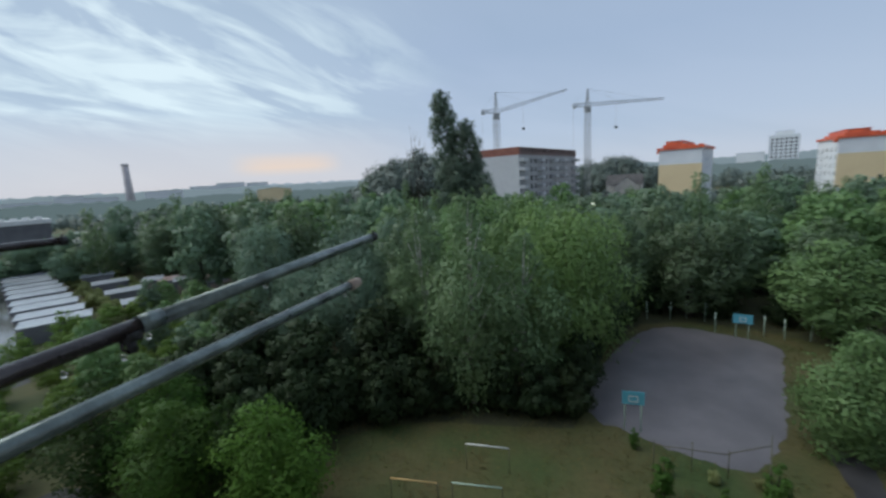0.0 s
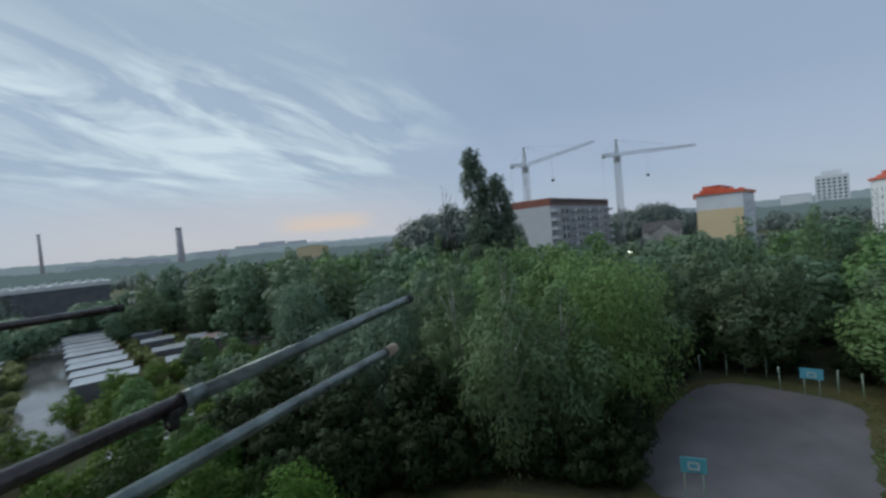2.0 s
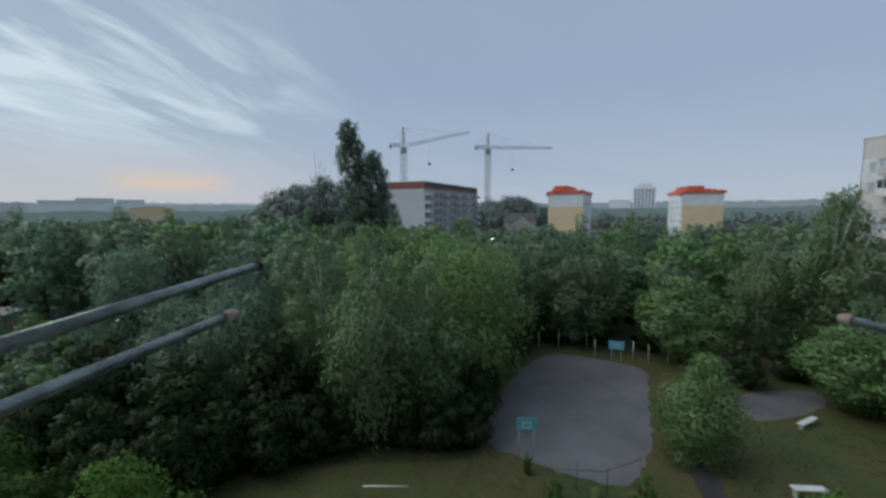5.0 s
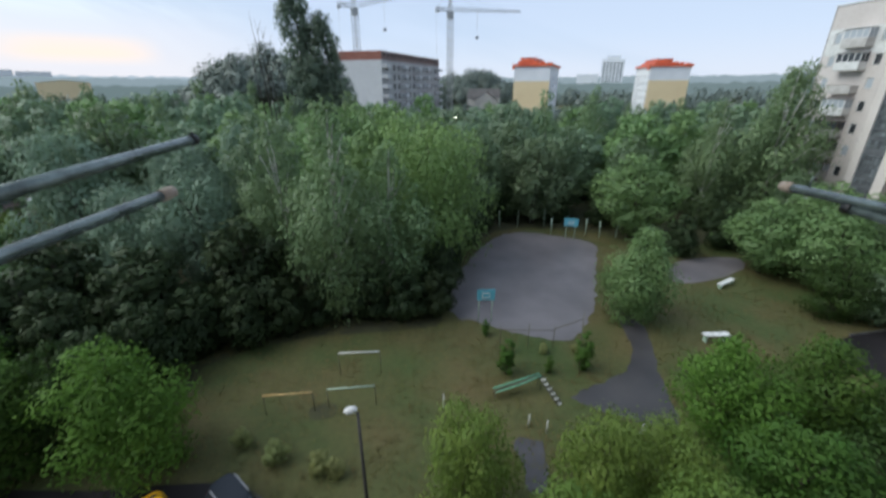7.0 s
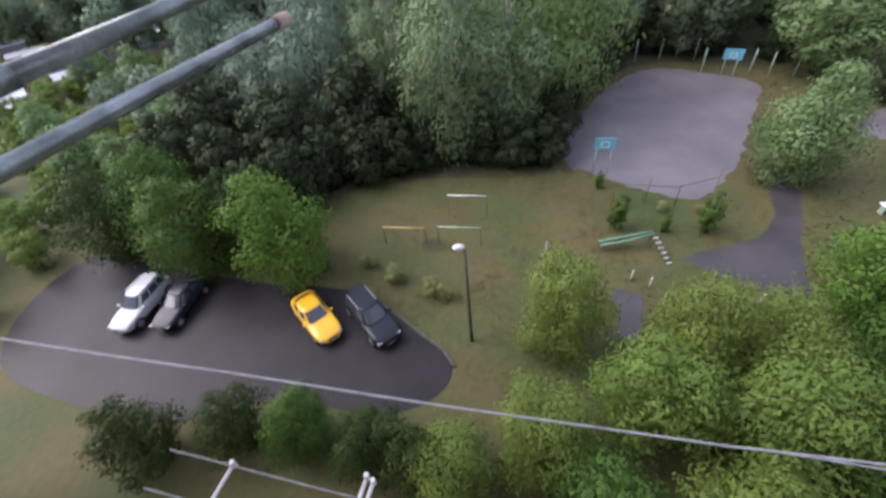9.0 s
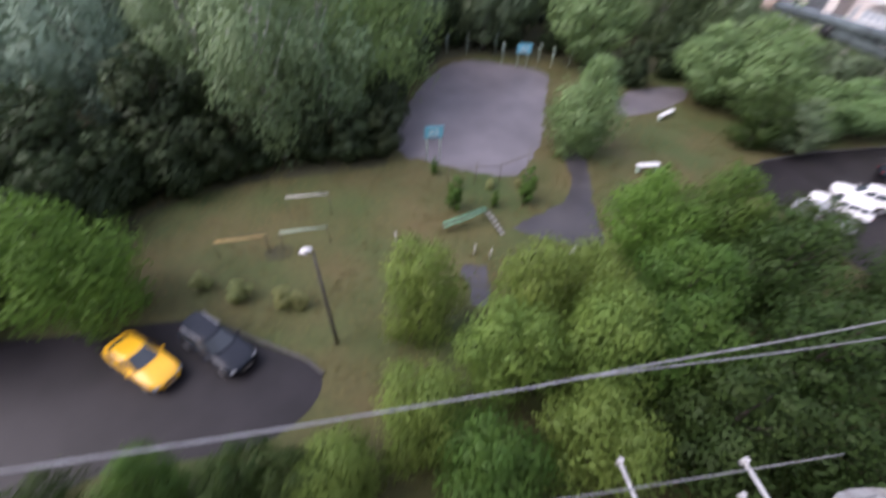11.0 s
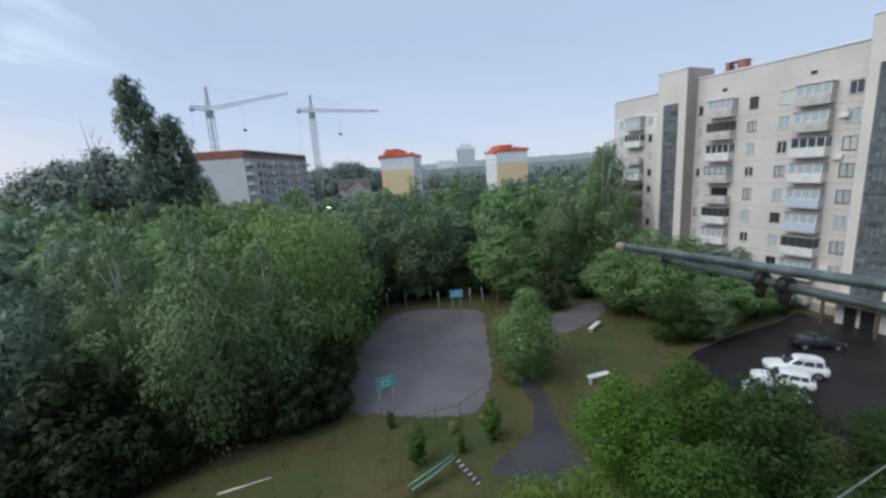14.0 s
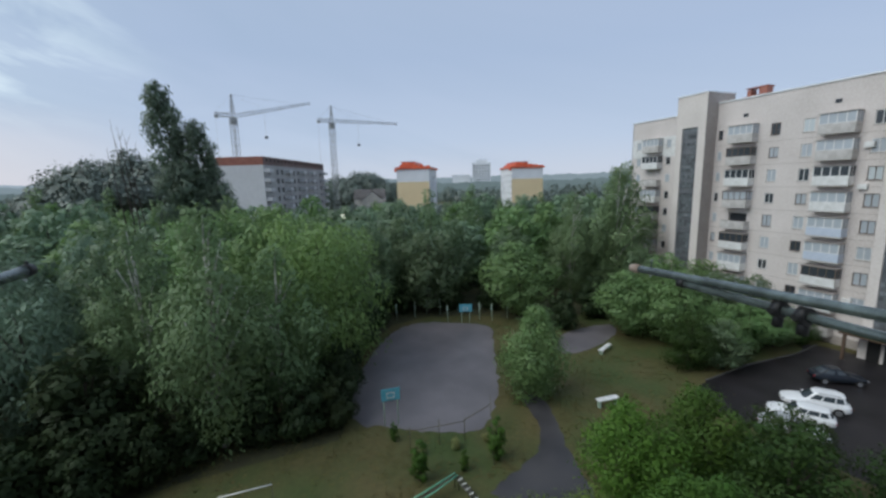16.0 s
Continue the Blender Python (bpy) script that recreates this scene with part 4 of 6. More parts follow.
def house(x, y, turn, w, d, h, roof_h, wall, label):
    b = thing("house", label, "house", m=place(x, y, turn))
    bm = boxes((-w / 2, 0, 0, w / 2, d, h))
    a = [bm.verts.new(p) for p in ((-w / 2, 0.001, h), (w / 2, 0.001, h), (0, 0.001, h + roof_h * 0.96))]
    bm.faces.new(a)
    part("wall", bm, wall, b)
    bm = bmesh.new()
    v = [bm.verts.new(p) for p in ((-w / 2 - 0.4, -0.3, h - 0.2), (0, -0.3, h + roof_h), (w / 2 + 0.4, -0.3, h - 0.2), (-w / 2 - 0.4, d + 0.3, h - 0.2), (0, d + 0.3, h + roof_h), (w / 2 + 0.4, d + 0.3, h - 0.2))]
    bm.faces.new((v[0], v[1], v[4], v[3]))
    bm.faces.new((v[1], v[2], v[5], v[4]))
    bmesh.ops.solidify(bm, geom=bm.faces[:], thickness=0.2)
    part("roof", bm, M_SLATE, b)
    for x0 in (-w * 0.25, w * 0.25):
        part("window", boxes((x0 - 0.6, -0.06, h * 0.45, x0 + 0.6, -0.01, h * 0.45 + 1.4)), M_DARKGLASS, b)
    return b


house(*polar(-24.2, 190), -20, 10, 12, 12, 4.2, M_HOUSE, "pale gabled house among far trees")
house(*polar(-26.0, 196), 60, 9, 14, 13, 4.0, M_HOUSE, "pale grey house among far trees")
house(*polar(-53.0, 240), -50, 9, 9, 10, 4.0, M_HOUSE, "small pale house among far trees")
house(*polar(22.6, 360), 20, 26, 14, 20, 1.5, M_CREAM, "low cream building in the distance")


# ---- cranes ----
def strut(bm, a, b, r=0.12):
    tube(bm, [a, b], r, 4, False)


def lattice(bm, a, b, w0, w1, n, r=0.11, up=Vector((0, 0, 1))):
    """A square lattice beam from a to b."""
    a, b = Vector(a), Vector(b)
    d = (b - a).normalized()
    e = d.orthogonal().normalized() if abs(d.z) > 0.9 else d.cross(up).normalized()
    f = d.cross(e)
    rings = []
    for k in range(n + 1):
        u = k / n
        w = (w0 + (w1 - w0) * u) / 2
        p = a.lerp(b, u)
        rings.append([p + e * w + f * w, p - e * w + f * w, p - e * w - f * w, p + e * w - f * w])
    for q0, q1 in zip(rings, rings[1:]):
        for k in range(4):
            strut(bm, q0[k], q1[k], r)
            strut(bm, q0[k], q1[(k + 1) % 4], r * 0.6)
            strut(bm, q1[k], q1[(k + 1) % 4], r * 0.6)


def crane(x, y, mast, jib_len, jib_az, jib_rise, top, label):
    c = thing("tower_crane", label, "crane", "cranes at the building site", pose(x, y, 0))
    bm = bmesh.new()
    lattice(bm, (0, 0, 0), (0, 0, mast), 1.7, 1.7, 18)
    part("mast", bm, M_CRANE, c)
    dx, dy = -math.sin(radians(jib_az)), math.cos(radians(jib_az))
    bm = bmesh.new()
    lattice(bm, (dx, dy, mast + 0.6), (dx * jib_len, dy * jib_len, mast + 0.6 + jib_rise), 1.1, 0.6, 18, 0.065)
    part("jib", bm, M_CRANE, c)
    bm = bmesh.new()
    lattice(bm, (-dx, -dy, mast + 0.6), (-dx * 5.5, -dy * 5.5, mast + 0.6), 1.2, 1.0, 4, 0.09)
    part("counter_jib", bm, M_CRANE, c)
    bm = bmesh.new()
    lattice(bm, (0, 0, mast), (0, 0, top), 1.3, 0.25, 5, 0.09)
    part("tower_head", bm, M_CRANE, c)
    bm = bmesh.new()
    tip = Vector((dx * jib_len * 0.8, dy * jib_len * 0.8, mast + 1.2 + jib_rise * 0.8))
    for q in (tip, Vector((dx * jib_len * 0.4, dy * jib_len * 0.4, mast + 1.2 + jib_rise * 0.4)), Vector((-dx * 5.4, -dy * 5.4, mast + 1.1))):
        strut(bm, (0, 0, top - 0.1), q, 0.03)
    part("stay", bm, M_CRANE, c)
    part("cab", boxes((-0.9, -1.0, mast - 2.2, 0.9, 0.9, mast - 0.2)), M_CRANE, c)
    part("counterweight", boxes((-0.6 - dx * 5, -0.6 - dy * 5, mast - 0.4, 0.6 - dx * 5, 0.6 - dy * 5, mast + 0.4)), M_CRANE, c)
    bm = bmesh.new()
    h = Vector((dx * jib_len * 0.38, dy * jib_len * 0.38, mast + 0.3 + jib_rise * 0.38))
    strut(bm, h, h - Vector((0, 0, 8.5)), 0.035)
    part("hoist_rope", bm, M_SIDE, c)
    bm = bmesh.new()
    strut(bm, Vector((-dx * 5.4, -dy * 5.4, mast)), Vector((-dx * 5.4, -dy * 5.4, mast - 17)), 0.03)
    part("tail_rope", bm, M_SIDE, c)
    part("hook_block", boxes((h.x - 0.5, h.y - 0.3, h.z - 9.3, h.x + 0.5, h.y + 0.3, h.z - 8.5)), M_BLACK, c)
    return c


crane(*polar(-7.7, 158), 42.6, 27, -85, 6.6, 50.0, "pale lattice tower crane with raised jib")
crane(*polar(-19.45, 172), 43.9, 28, -95, 0.2, 50.3, "pale lattice tower crane with level jib")

# ---- wood on the rises, far woods ----
def far_wood(name, seed, spots, leaf, per, mat, label):
    """Many crowns far off, joined: rows of x, y, base height, height, radius."""
    rng = np.random.default_rng(seed)
    vs, ns = [], []
    for x, y, z, h, r in spots:
        d = rng.normal(size=(per, 3))
        d[:, 2] = np.abs(d[:, 2]) * 0.9 - 0.25
        d /= np.linalg.norm(d, axis=1)[:, None]
        lump = 1 + 0.25 * np.sin(d[:, :1] * 5 + x) * np.sin(d[:, 1:2] * 6 + y)
        p = np.array([x, y, z + h * 0.55]) + d * np.array([r, r, h * 0.48]) * lump * (0.8 + 0.25 * rng.random((per, 1)))
        nrm = d + 0.5 * rng.normal(size=(per, 3))
        nrm /= np.linalg.norm(nrm, axis=1)[:, None]
        ns.append(d * np.array([1, 1, 1.2]))
        a = np.cross(nrm, rng.normal(size=(per, 3)))
        a /= np.linalg.norm(a, axis=1)[:, None]
        b = np.cross(nrm, a)
        s = leaf * (0.6 + 0.8 * rng.random((per, 1)))
        vs.append(np.stack([p - a * s, p + b * s * 0.6, p + a * s, p - b * s * 0.6], 1).reshape(-1, 3))
    v = np.concatenate(vs)
    me = bpy.data.meshes.new(name)
    n = np.arange(len(v) // 4)[:, None] * 4
    me.from_pydata(v.tolist(), [], (n + np.arange(4)[::-1]).tolist())
    round_leaves(me, np.concatenate(ns))
    return tagged(part(name, me, mat), label, "woods", kind="stuff")


def rise(az, el, r):
    return 19 + r * math.tan(radians(el))


# haze over the far woods is put into this greyed leaf colour
M_HAZELEAF = material("haze_greyed_far_leaves", (0.17, 0.21, 0.175), 0.4, second=(0.135, 0.17, 0.145), scale=0.05, fine=0.6, bump=0, spread=0.4, translucent=0.15)
rng = random.Random(21)
spots = []
for i in range(420):
    az, r = rng.uniform(-62, 62), rng.uniform(135, 330)
    x, y = polar(az, r)
    if (-31 < az < -2 and r < 205) or (-52 < az < -28 and r < 232) or (43 < az < 53 and r < 260) or (az > 53 and r < 150):
        continue
    spots.append((x, y, 0, rng.uniform(11, 15) * (1.1 if az < 0 else 0.9), rng.uniform(4.5, 7)))
# thin screen in front of the far blocks
for i in range(70):
    az, r = rng.uniform(-60, 12), rng.uniform(134, 160)
    x, y = polar(az, r)
    if -20 < az < -3 and r > 126:
        continue
    spots.append((x, y, 0, rng.uniform(9, 12.5), rng.uniform(4, 6)))
far_wood("far_woods", 3, spots, 0.66, 270, M_HAZELEAF, "dense woods beyond the park, leaves greyed for haze")

def hill(az0, az1, r, depth, height, label):
    """A low rise of ground."""
    bm = bmesh.new()
    grid = []
    for i in range(17):
        row = []
        for j in range(7):
            u, w = i / 16, j / 6
            x, y = polar(az0 + (az1 - az0) * u, r + depth * w)
            row.append(bm.verts.new((x, y, -0.3 + height * math.sin(math.pi * u) ** 0.7 * math.sin(math.pi * w) ** 0.7)))
        grid.append(row)
    for a, b in zip(grid, grid[1:]):
        for k in range(6):
            bm.faces.new((a[k], a[k + 1], b[k + 1], b[k]))
    bmesh.ops.recalc_face_normals(bm, faces=bm.faces[:])
    return tagged(part("hill", bm, M_FARGROUND), label, "hill", kind="structure")


hill(14, -7, 150, 60, 18.0, "low wooded rise behind the poplars")
hill(-14, -30, 215, 70, 14.0, "low wooded rise behind the building site")
spots = []
for i in range(90):
    u, w = rng.random(), rng.uniform(0.1, 0.8)
    x, y = polar(14 - 21 * u, 150 + 60 * w)
    spots.append((x, y, 18.0 * math.sin(math.pi * u) ** 0.7 * math.sin(math.pi * w) ** 0.7 - 1, rng.uniform(11, 14.5) * (0.75 + 0.35 * math.sin(math.pi * u)), rng.uniform(4.5, 6.5)))
for i in range(60):
    u, w = rng.random(), rng.uniform(0.1, 0.7)
    x, y = polar(-14 - 16 * u, 215 + 70 * w)
    spots.append((x, y, 14.0 * math.sin(math.pi * u) ** 0.7 * math.sin(math.pi * w) ** 0.7 - 1, rng.uniform(10, 14), rng.uniform(5, 7)))
far_wood("far_woods", 6, spots, 0.5, 480, M_HAZELEAF, "dark round crowns on the rise")

# bare tall stems beside the poplars
for i, (az, el, r) in enumerate([(3.7, 7.6, 78), (3.2, 6.9, 79), (2.7, 6.0, 80), (4.3, 4.6, 77)]):
    x, y = polar(az, r)
    t = thing("bare_tree", "thin bare dead stem rising from the wood", "tree", "bare stems", pose(x, y, 0))
    bm = bmesh.new()
    z = rise(az, el, r)
    tube(bm, [(0, 0, -0.1), (0.3, 0, z * 0.5), (-0.5, 0, z * 0.85), (-0.8, 0, z)], [0.16, 0.09, 0.045, 0.015], 5)
    for k in range(5):
        q = z * (0.62 + 0.07 * k)
        tube(bm, [(0, 0, q), (0.7 * (-1) ** k, 0.3, q + 1.8)], [0.05, 0.012], 4)
    part("stem", bm, M_BARK, t)

# ---- skyline on the left ----
def stack(az, el, r, w0, w1, label):
    x, y = polar(az, r)
    t = thing("chimney_stack", label, "chimney", "", pose(x, y, 0))
    z = rise(az, el, r)
    bm = bmesh.new()
    tube(bm, [(0, 0, 0), (0, 0, z * 0.5), (0, 0, z)], [w0 / 2, (w0 + w1) / 4, w1 / 2], 12)
    part("shaft", bm, M_DULLBRICK, t)
    bm = bmesh.new()
    tube(bm, [(0, 0, z - 2.2), (0, 0, z + 0.1)], [w1 * 0.56, w1 * 0.56], 12)
    part("rim", bm, M_DULLBRICK, t)


# brick lightened to imitate haze in front of the far stacks
M_DULLBRICK = material("haze_paled_brick", (0.56, 0.52, 0.53), 1.0, second=(0.42, 0.39, 0.40), scale=0.1, fine=2, bump=0.0)
stack(37.7, 3.8, 520, 8.5, 5.6, "wide brick factory stack, paled for haze")
stack(49.6, 3.8, 700, 4.6, 3.0, "slim tall factory stack")
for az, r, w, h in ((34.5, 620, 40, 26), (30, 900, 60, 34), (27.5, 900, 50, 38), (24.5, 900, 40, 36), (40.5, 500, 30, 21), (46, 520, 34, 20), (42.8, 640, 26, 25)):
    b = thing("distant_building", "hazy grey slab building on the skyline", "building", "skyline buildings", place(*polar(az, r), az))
    part("wall", boxes((-w / 2, 0, 0, w / 2, 14, h)), M_HAZEPALE, b)
    part("roof", boxes((-w / 2 - 0.4, -0.4, h, w / 2 + 0.4, 14.4, h + 0.8)), M_HAZEPALE, b)

M_SHEDROOF = material("wet_pale_sheet_roof", (0.45, 0.47, 0.50), 0.25, second=(0.33, 0.35, 0.38), scale=0.3, fine=3, bump=0.05)
M_SHEDWALL = material("grey_shed_wall", (0.17, 0.17, 0.18), 0.85, second=(0.12, 0.12, 0.13), scale=0.3, fine=4, bump=0.1)
M_RUSTROOF = material("rusty_shed_roof", (0.24, 0.15, 0.13), 0.5, second=(0.32, 0.28, 0.27), scale=0.5, fine=5, bump=0.1)
wx, wy = polar(48.2, 235)
ware = thing("warehouse", "long low grey warehouse with wet pale roof edge", "building", m=place(wx, wy, 50))
part("wall", boxes((-19, 0, 0, 15, 16, 11.0)), M_SHEDWALL, ware)
part("roof", boxes((-19.5, -0.6, 11.0, 15.5, 16.5, 12.8)), M_WHITE, ware, "pale wet roof edge")
for k in range(9):
    part("rooflight", boxes((-18 + 3.6 * k, 2, 12.8, -15.8 + 3.6 * k, 5, 13.8)), M_WHITE, ware)

lane = [(-124, 97), (-120.5, 107), (-107, 95.4), (-95, 84.6), (-83, 72.8), (-71, 62.2), (-61, 53.4), (-53, 45.4), (-46, 40.6), (-49.5, 38.4), (-54.5, 40.0), (-59, 44.6), (-67, 51.2), (-77, 60.6), (-91, 71.4), (-107, 84.5)]
M_WETLANE = material("flooded_lane", (0.10, 0.10, 0.105), 0.1, second=(0.2, 0.19, 0.19), scale=0.16, fine=0.9, bump=0.15, relief=0.03, spec=1.0)
sheet("lane", smooth_outline(lane, 3), 0.02, M_WETLANE, "flooded lane between rows of garages", "road")


def garage(x, y, turn, w, d, roof, h=2.5):
    g = thing("garage", "low grey garage with wet flat roof", "garage", "garages along the lane", pose(x, y, 0, 0, 0, turn))
    part("wall", boxes((-w / 2, -d / 2, 0, w / 2, d / 2, h)), M_SHEDWALL, g)
    part("roof", boxes((-w / 2 - 0.12, -d / 2 - 0.25, h, w / 2 + 0.1, d / 2 + 0.2, h + 0.14)), roof, g)
    part("garage_door", boxes((-w / 2 + 0.5, -d / 2 - 0.06, 0, w / 2 - 0.5, -d / 2 - 0.004, 2.1)), M_RUSTROOF, g)
    return g


rg = random.Random(8)
for k in range(13):
    u = k / 12
    x, y = -57 - 58 * u, 55.5 + 50 * u
    garage(x, y, 131, 4.6, 7.5, M_SHEDROOF, 2.4 + 0.25 * rg.random())
    if k % 2 == 0:
        garage(x + 6.4, y + 8.6, -49, 4.4, 5.5, M_SHEDROOF, 2.3 + 0.3 * rg.random())
for k in range(9):
    u = k / 8
    garage(-67 - 52 * u, 45.0 + 43 * u, -49, 4.5, 5.0, M_SHEDROOF if k % 3 else M_RUSTROOF, 2.2 + 0.3 * rg.random())
for k in range(6):
    u = k / 5
    g = garage(-60.5 + 18.5 * u, 80 - 3.8 * u, 32, 3.4, 5, M_RUSTROOF if k % 2 else M_SHEDROOF, 2.4 + 0.3 * rg.random())
    g["label"], g["group"] = "small pale shed with rusty sheet roof", "sheds among the trees"

# low trees round the garages
for i in range(42):
    az, r = rg.uniform(27, 48), rg.uniform(44, 90)
    x, y = polar(az, r)
    if (az > 40 and r > 60) or (az > 45 and r > 50) or (29 < az < 38 and 84 < r):
        continue
    plant(PROTO[("green_far", "bush", "dark_far")[i % 3]], x, y, rg.uniform(0.35, 0.55), rg.uniform(0, 360), rg.uniform(0.45, 0.6), "low scrubby tree beside the garages")
for i, (az, r, s) in enumerate([(57.5, 56, 0.9), (58, 66, 0.85), (60, 48, 0.8), (56.8, 45, 0.65)]):
    x, y = polar(az, r)
    plant(PROTO["dark"], x, y, s, 80.0 * i, s)

for i, (az, r, s) in enumerate([(47, 47, 0.5), (44.5, 50, 0.55), (42, 48, 0.5), (40, 52, 0.6), (48.6, 44, 0.45), (37, 50, 0.6), (35, 55, 0.65), (45.5, 44, 0.4), (33, 48, 0.6)]):
    x, y = polar(az, r)
    plant(PROTO["bush"], x, y, s, 70.0 * i, s * 1.1, "low yellow-green bush beside the garages")

for i, (x, y) in enumerate([(-51.1, 57.5), (-47.4, 59.5), (-44.9, 47.4), (-34.9, 46.9), (-50.3, 44.1), (-37.6, 44.0), (-33.6, 50.4), (-26.8, 47.6), (-51.5, 51.1)]):
    plant(PROTO["bush"], x, y, 0.55 + 0.08 * (i % 3), 40.0 * i, 0.75, "loose yellow-green tree in front of the garages")

# scrub along the lane and between the garages, and woods before the warehouse
def thicket(name, seed, rows, leaf, count, mat, label, category):
    """One mass of leaves over many low bushes; rows: x, y, height, width."""
    rng, blobs = random.Random(seed), []
    for x, y, h, w in rows:
        for k in range(5):
            a, q = rng.uniform(0, 6.3), rng.uniform(0.1, 0.32) * w
            blobs.append(((x + math.cos(a) * q, y + math.sin(a) * q, h * rng.uniform(0.25, 0.75)), 0.25 * w * rng.uniform(0.7, 1.2)))
    ob = part(name, crown_mesh(name, seed, blobs, leaf, count), mat)
    return tagged(ob, label, category, kind="stuff")


rows = []
for i in range(110):
    u = rg.random()
    across = (-7.0, 12.0, 17.5)[i % 3] + rg.uniform(-1.8, 1.8)
    rows.append((-50 - 66 * u + 0.65 * across, 43.5 + 57 * u + 0.76 * across, rg.uniform(1.4, 3.0), rg.uniform(2.0, 3.6)))
thicket("scrub", 31, rows, 0.2, 60000, M_LEAF["tuft"], "low pale olive scrub between the garages", "scrub")
rows = []
for i in range(26):
    x, y = polar(60 - 0.85 * i + rg.uniform(-0.6, 0.6), rg.uniform(118, 152))
    rows.append((x, y, (8.5 if i < 14 else 11.0) * rg.uniform(0.85, 1.15), rg.uniform(8, 11)))
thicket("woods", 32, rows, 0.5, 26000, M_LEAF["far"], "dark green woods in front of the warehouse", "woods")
for i, (x, y, s) in enumerate([(-30.5, 23.5, 0.5), (-34, 27.5, 0.55), (-31.5, 18.5, 0.5), (-37.5, 25, 0.55), (-41, 32, 0.5), (-44.5, 35.5, 0.5), (-47.5, 33, 0.6), (-36, 21, 0.55), (-43, 28, 0.6), (-49.5, 37.5, 0.45), (-41, 38.5, 0.5), (-45, 42.5, 0.5), (-49, 47.5, 0.45)]):
    plant(PROTO["bush"], x, y, s, 53.0 * i, s * 1.15, "low yellow-green bush at the end of the road")

# ---- own block: wall, laundry poles, ropes ----
N = Vector((0.309, 0.951, 0))
W = Vector((0.951, -0.309, 0))


def own(lat, out, z):
    """A point by its place along the wall, its distance out from the eye's line, and its height."""
    return W * lat + N * out + Vector((0, 0, z))


bm = bmesh.new()
for a0, a1, z0, z1 in ((-24, -0.75, -0.1, 27), (0.95, 30, -0.1, 27), (-0.75, 0.95, -0.1, 18.15), (-0.75, 0.95, 19.85, 27)):
    q = [own(a0, -0.5, z0), own(a1, -0.5, z0), own(a1, -0.85, z0), own(a0, -0.85, z0)]
    lo = [bm.verts.new(p) for p in q]
    hi = [bm.verts.new((p.x, p.y, z1)) for p in q]
    bm.faces.new(lo)
    bm.faces.new(hi)
    for k in range(4):
        bm.faces.new((lo[k], lo[(k + 1) % 4], hi[(k + 1) % 4], hi[k]))
bmesh.ops.recalc_face_normals(bm, faces=bm.faces[:])
tagged(part("wall_own", bm, M_PANEL), "beige outer wall of the home block", "wall", kind="structure")


def laundry_pole(tip, tilt, length, r, end, label, mat=None, rust_from=None, knob=None):
    """A pipe that sticks out from the wall, with its end fitting."""
    d = -(N * math.cos(radians(tilt)) + Vector((0, 0, math.sin(radians(tilt)))))
    p = thing("laundry_pole", label, "pole", "laundry poles on the wall")
    tip = Vector(tip)
    bm = bmesh.new()
    if rust_from:
        tube(bm, [tip, tip + d * rust_from], r, 14)
        part("pipe", bm, mat or M_STEEL, p)
        bm = bmesh.new()
        tube(bm, [tip + d * (rust_from - 0.03), tip + d * length], r * 1.0, 14)
        part("sleeve", bm, M_RUST, p, "dark rusty thicker pipe")
        bm = bmesh.new()
        tube(bm, [tip + d * (rust_from - 0.045), tip + d * (rust_from + 0.01)], r * 1.16, 14)
        part("collar", bm, M_STEEL, p)
    else:
        tube(bm, [tip, tip + d * length], r, 14)
        part("pipe", bm, mat or M_STEEL, p)
    bm = bmesh.new()
    if end == "cap":
        tube(bm, [tip - d * 0.012, tip + d * 0.02], r * 1.16, 14)
        tube(bm, [tip + Vector((0, 0, r)), tip + Vector((0, 0, r + 0.012))], 0.006, 6)
        part("end_cap", bm, M_BLACK, p)
    elif end == "knob":
        tube(bm, [tip - d * 0.05, tip - d * 0.045, tip - d * 0.01, tip + d * 0.02], [r * 0.6, r * 1.1, r * 1.25, r * 1.15], 12)
        part("end_knob", bm, knob or M_RUST, p)
    else:
        tube(bm, [tip - d * 0.01, tip + d * 0.03], r * 1.3, 12)
        part("end_clamp", bm, M_BLACK, p)
    bm = bmesh.new()
    tube(bm, [tip + d * (length - 0.02), tip + d * length], r * 2.2, 14)
    part("wall_flange", bm, M_RUST, p)
    return p, tip, d


M_CORK = material("pale_rusted_knob", (0.27, 0.2, 0.15), 0.7, second=(0.42, 0.35, 0.29), scale=20, fine=120, bump=0.4, relief=0.003)
pole_a, ta, da = laundry_pole((-0.433, 1.953, 18.732), 1.6, 2.2, 0.0195, "cap", "long wet grey steel laundry pole with a rusty sleeve", None, 1.14)
pole_b, tb, db = laundry_pole((-0.432, 1.431, 18.625), -0.8, 1.72, 0.0165, "knob", "thin wet grey-blue steel laundry pole with a knob", None, None, M_CORK)
pole_c, tc_, dc = laundry_pole((-1.961, 1.947, 18.802), -1.15, 1.75, 0.019, "cap", "dark wet steel laundry pole of the next window", M_RUST)
pole_r, tr_, dr = laundry_pole((2.214, 1.2635, 18.480), -3.1, 2.4, 0.021, "knob", "long wet grey steel laundry pole with a pale knob", None, None, M_CORK)
q2 = tr_ + dr * 0.30 - Vector((0, 0, 0.030))
pole_s, ts_, ds = laundry_pole(q2, -0.1, 2.1, 0.019, "clamp", "second grey steel laundry pole tied under another", None)
q3 = Vector((*polar(-84.7, 2.75), 19 - 2.75 * math.tan(radians(7.6))))
pole_t, tt_, dt = laundry_pole(q3, -1.0, 1.0, 0.016, "clamp", "short thin dark laundry pole of the next flat", M_RUST)


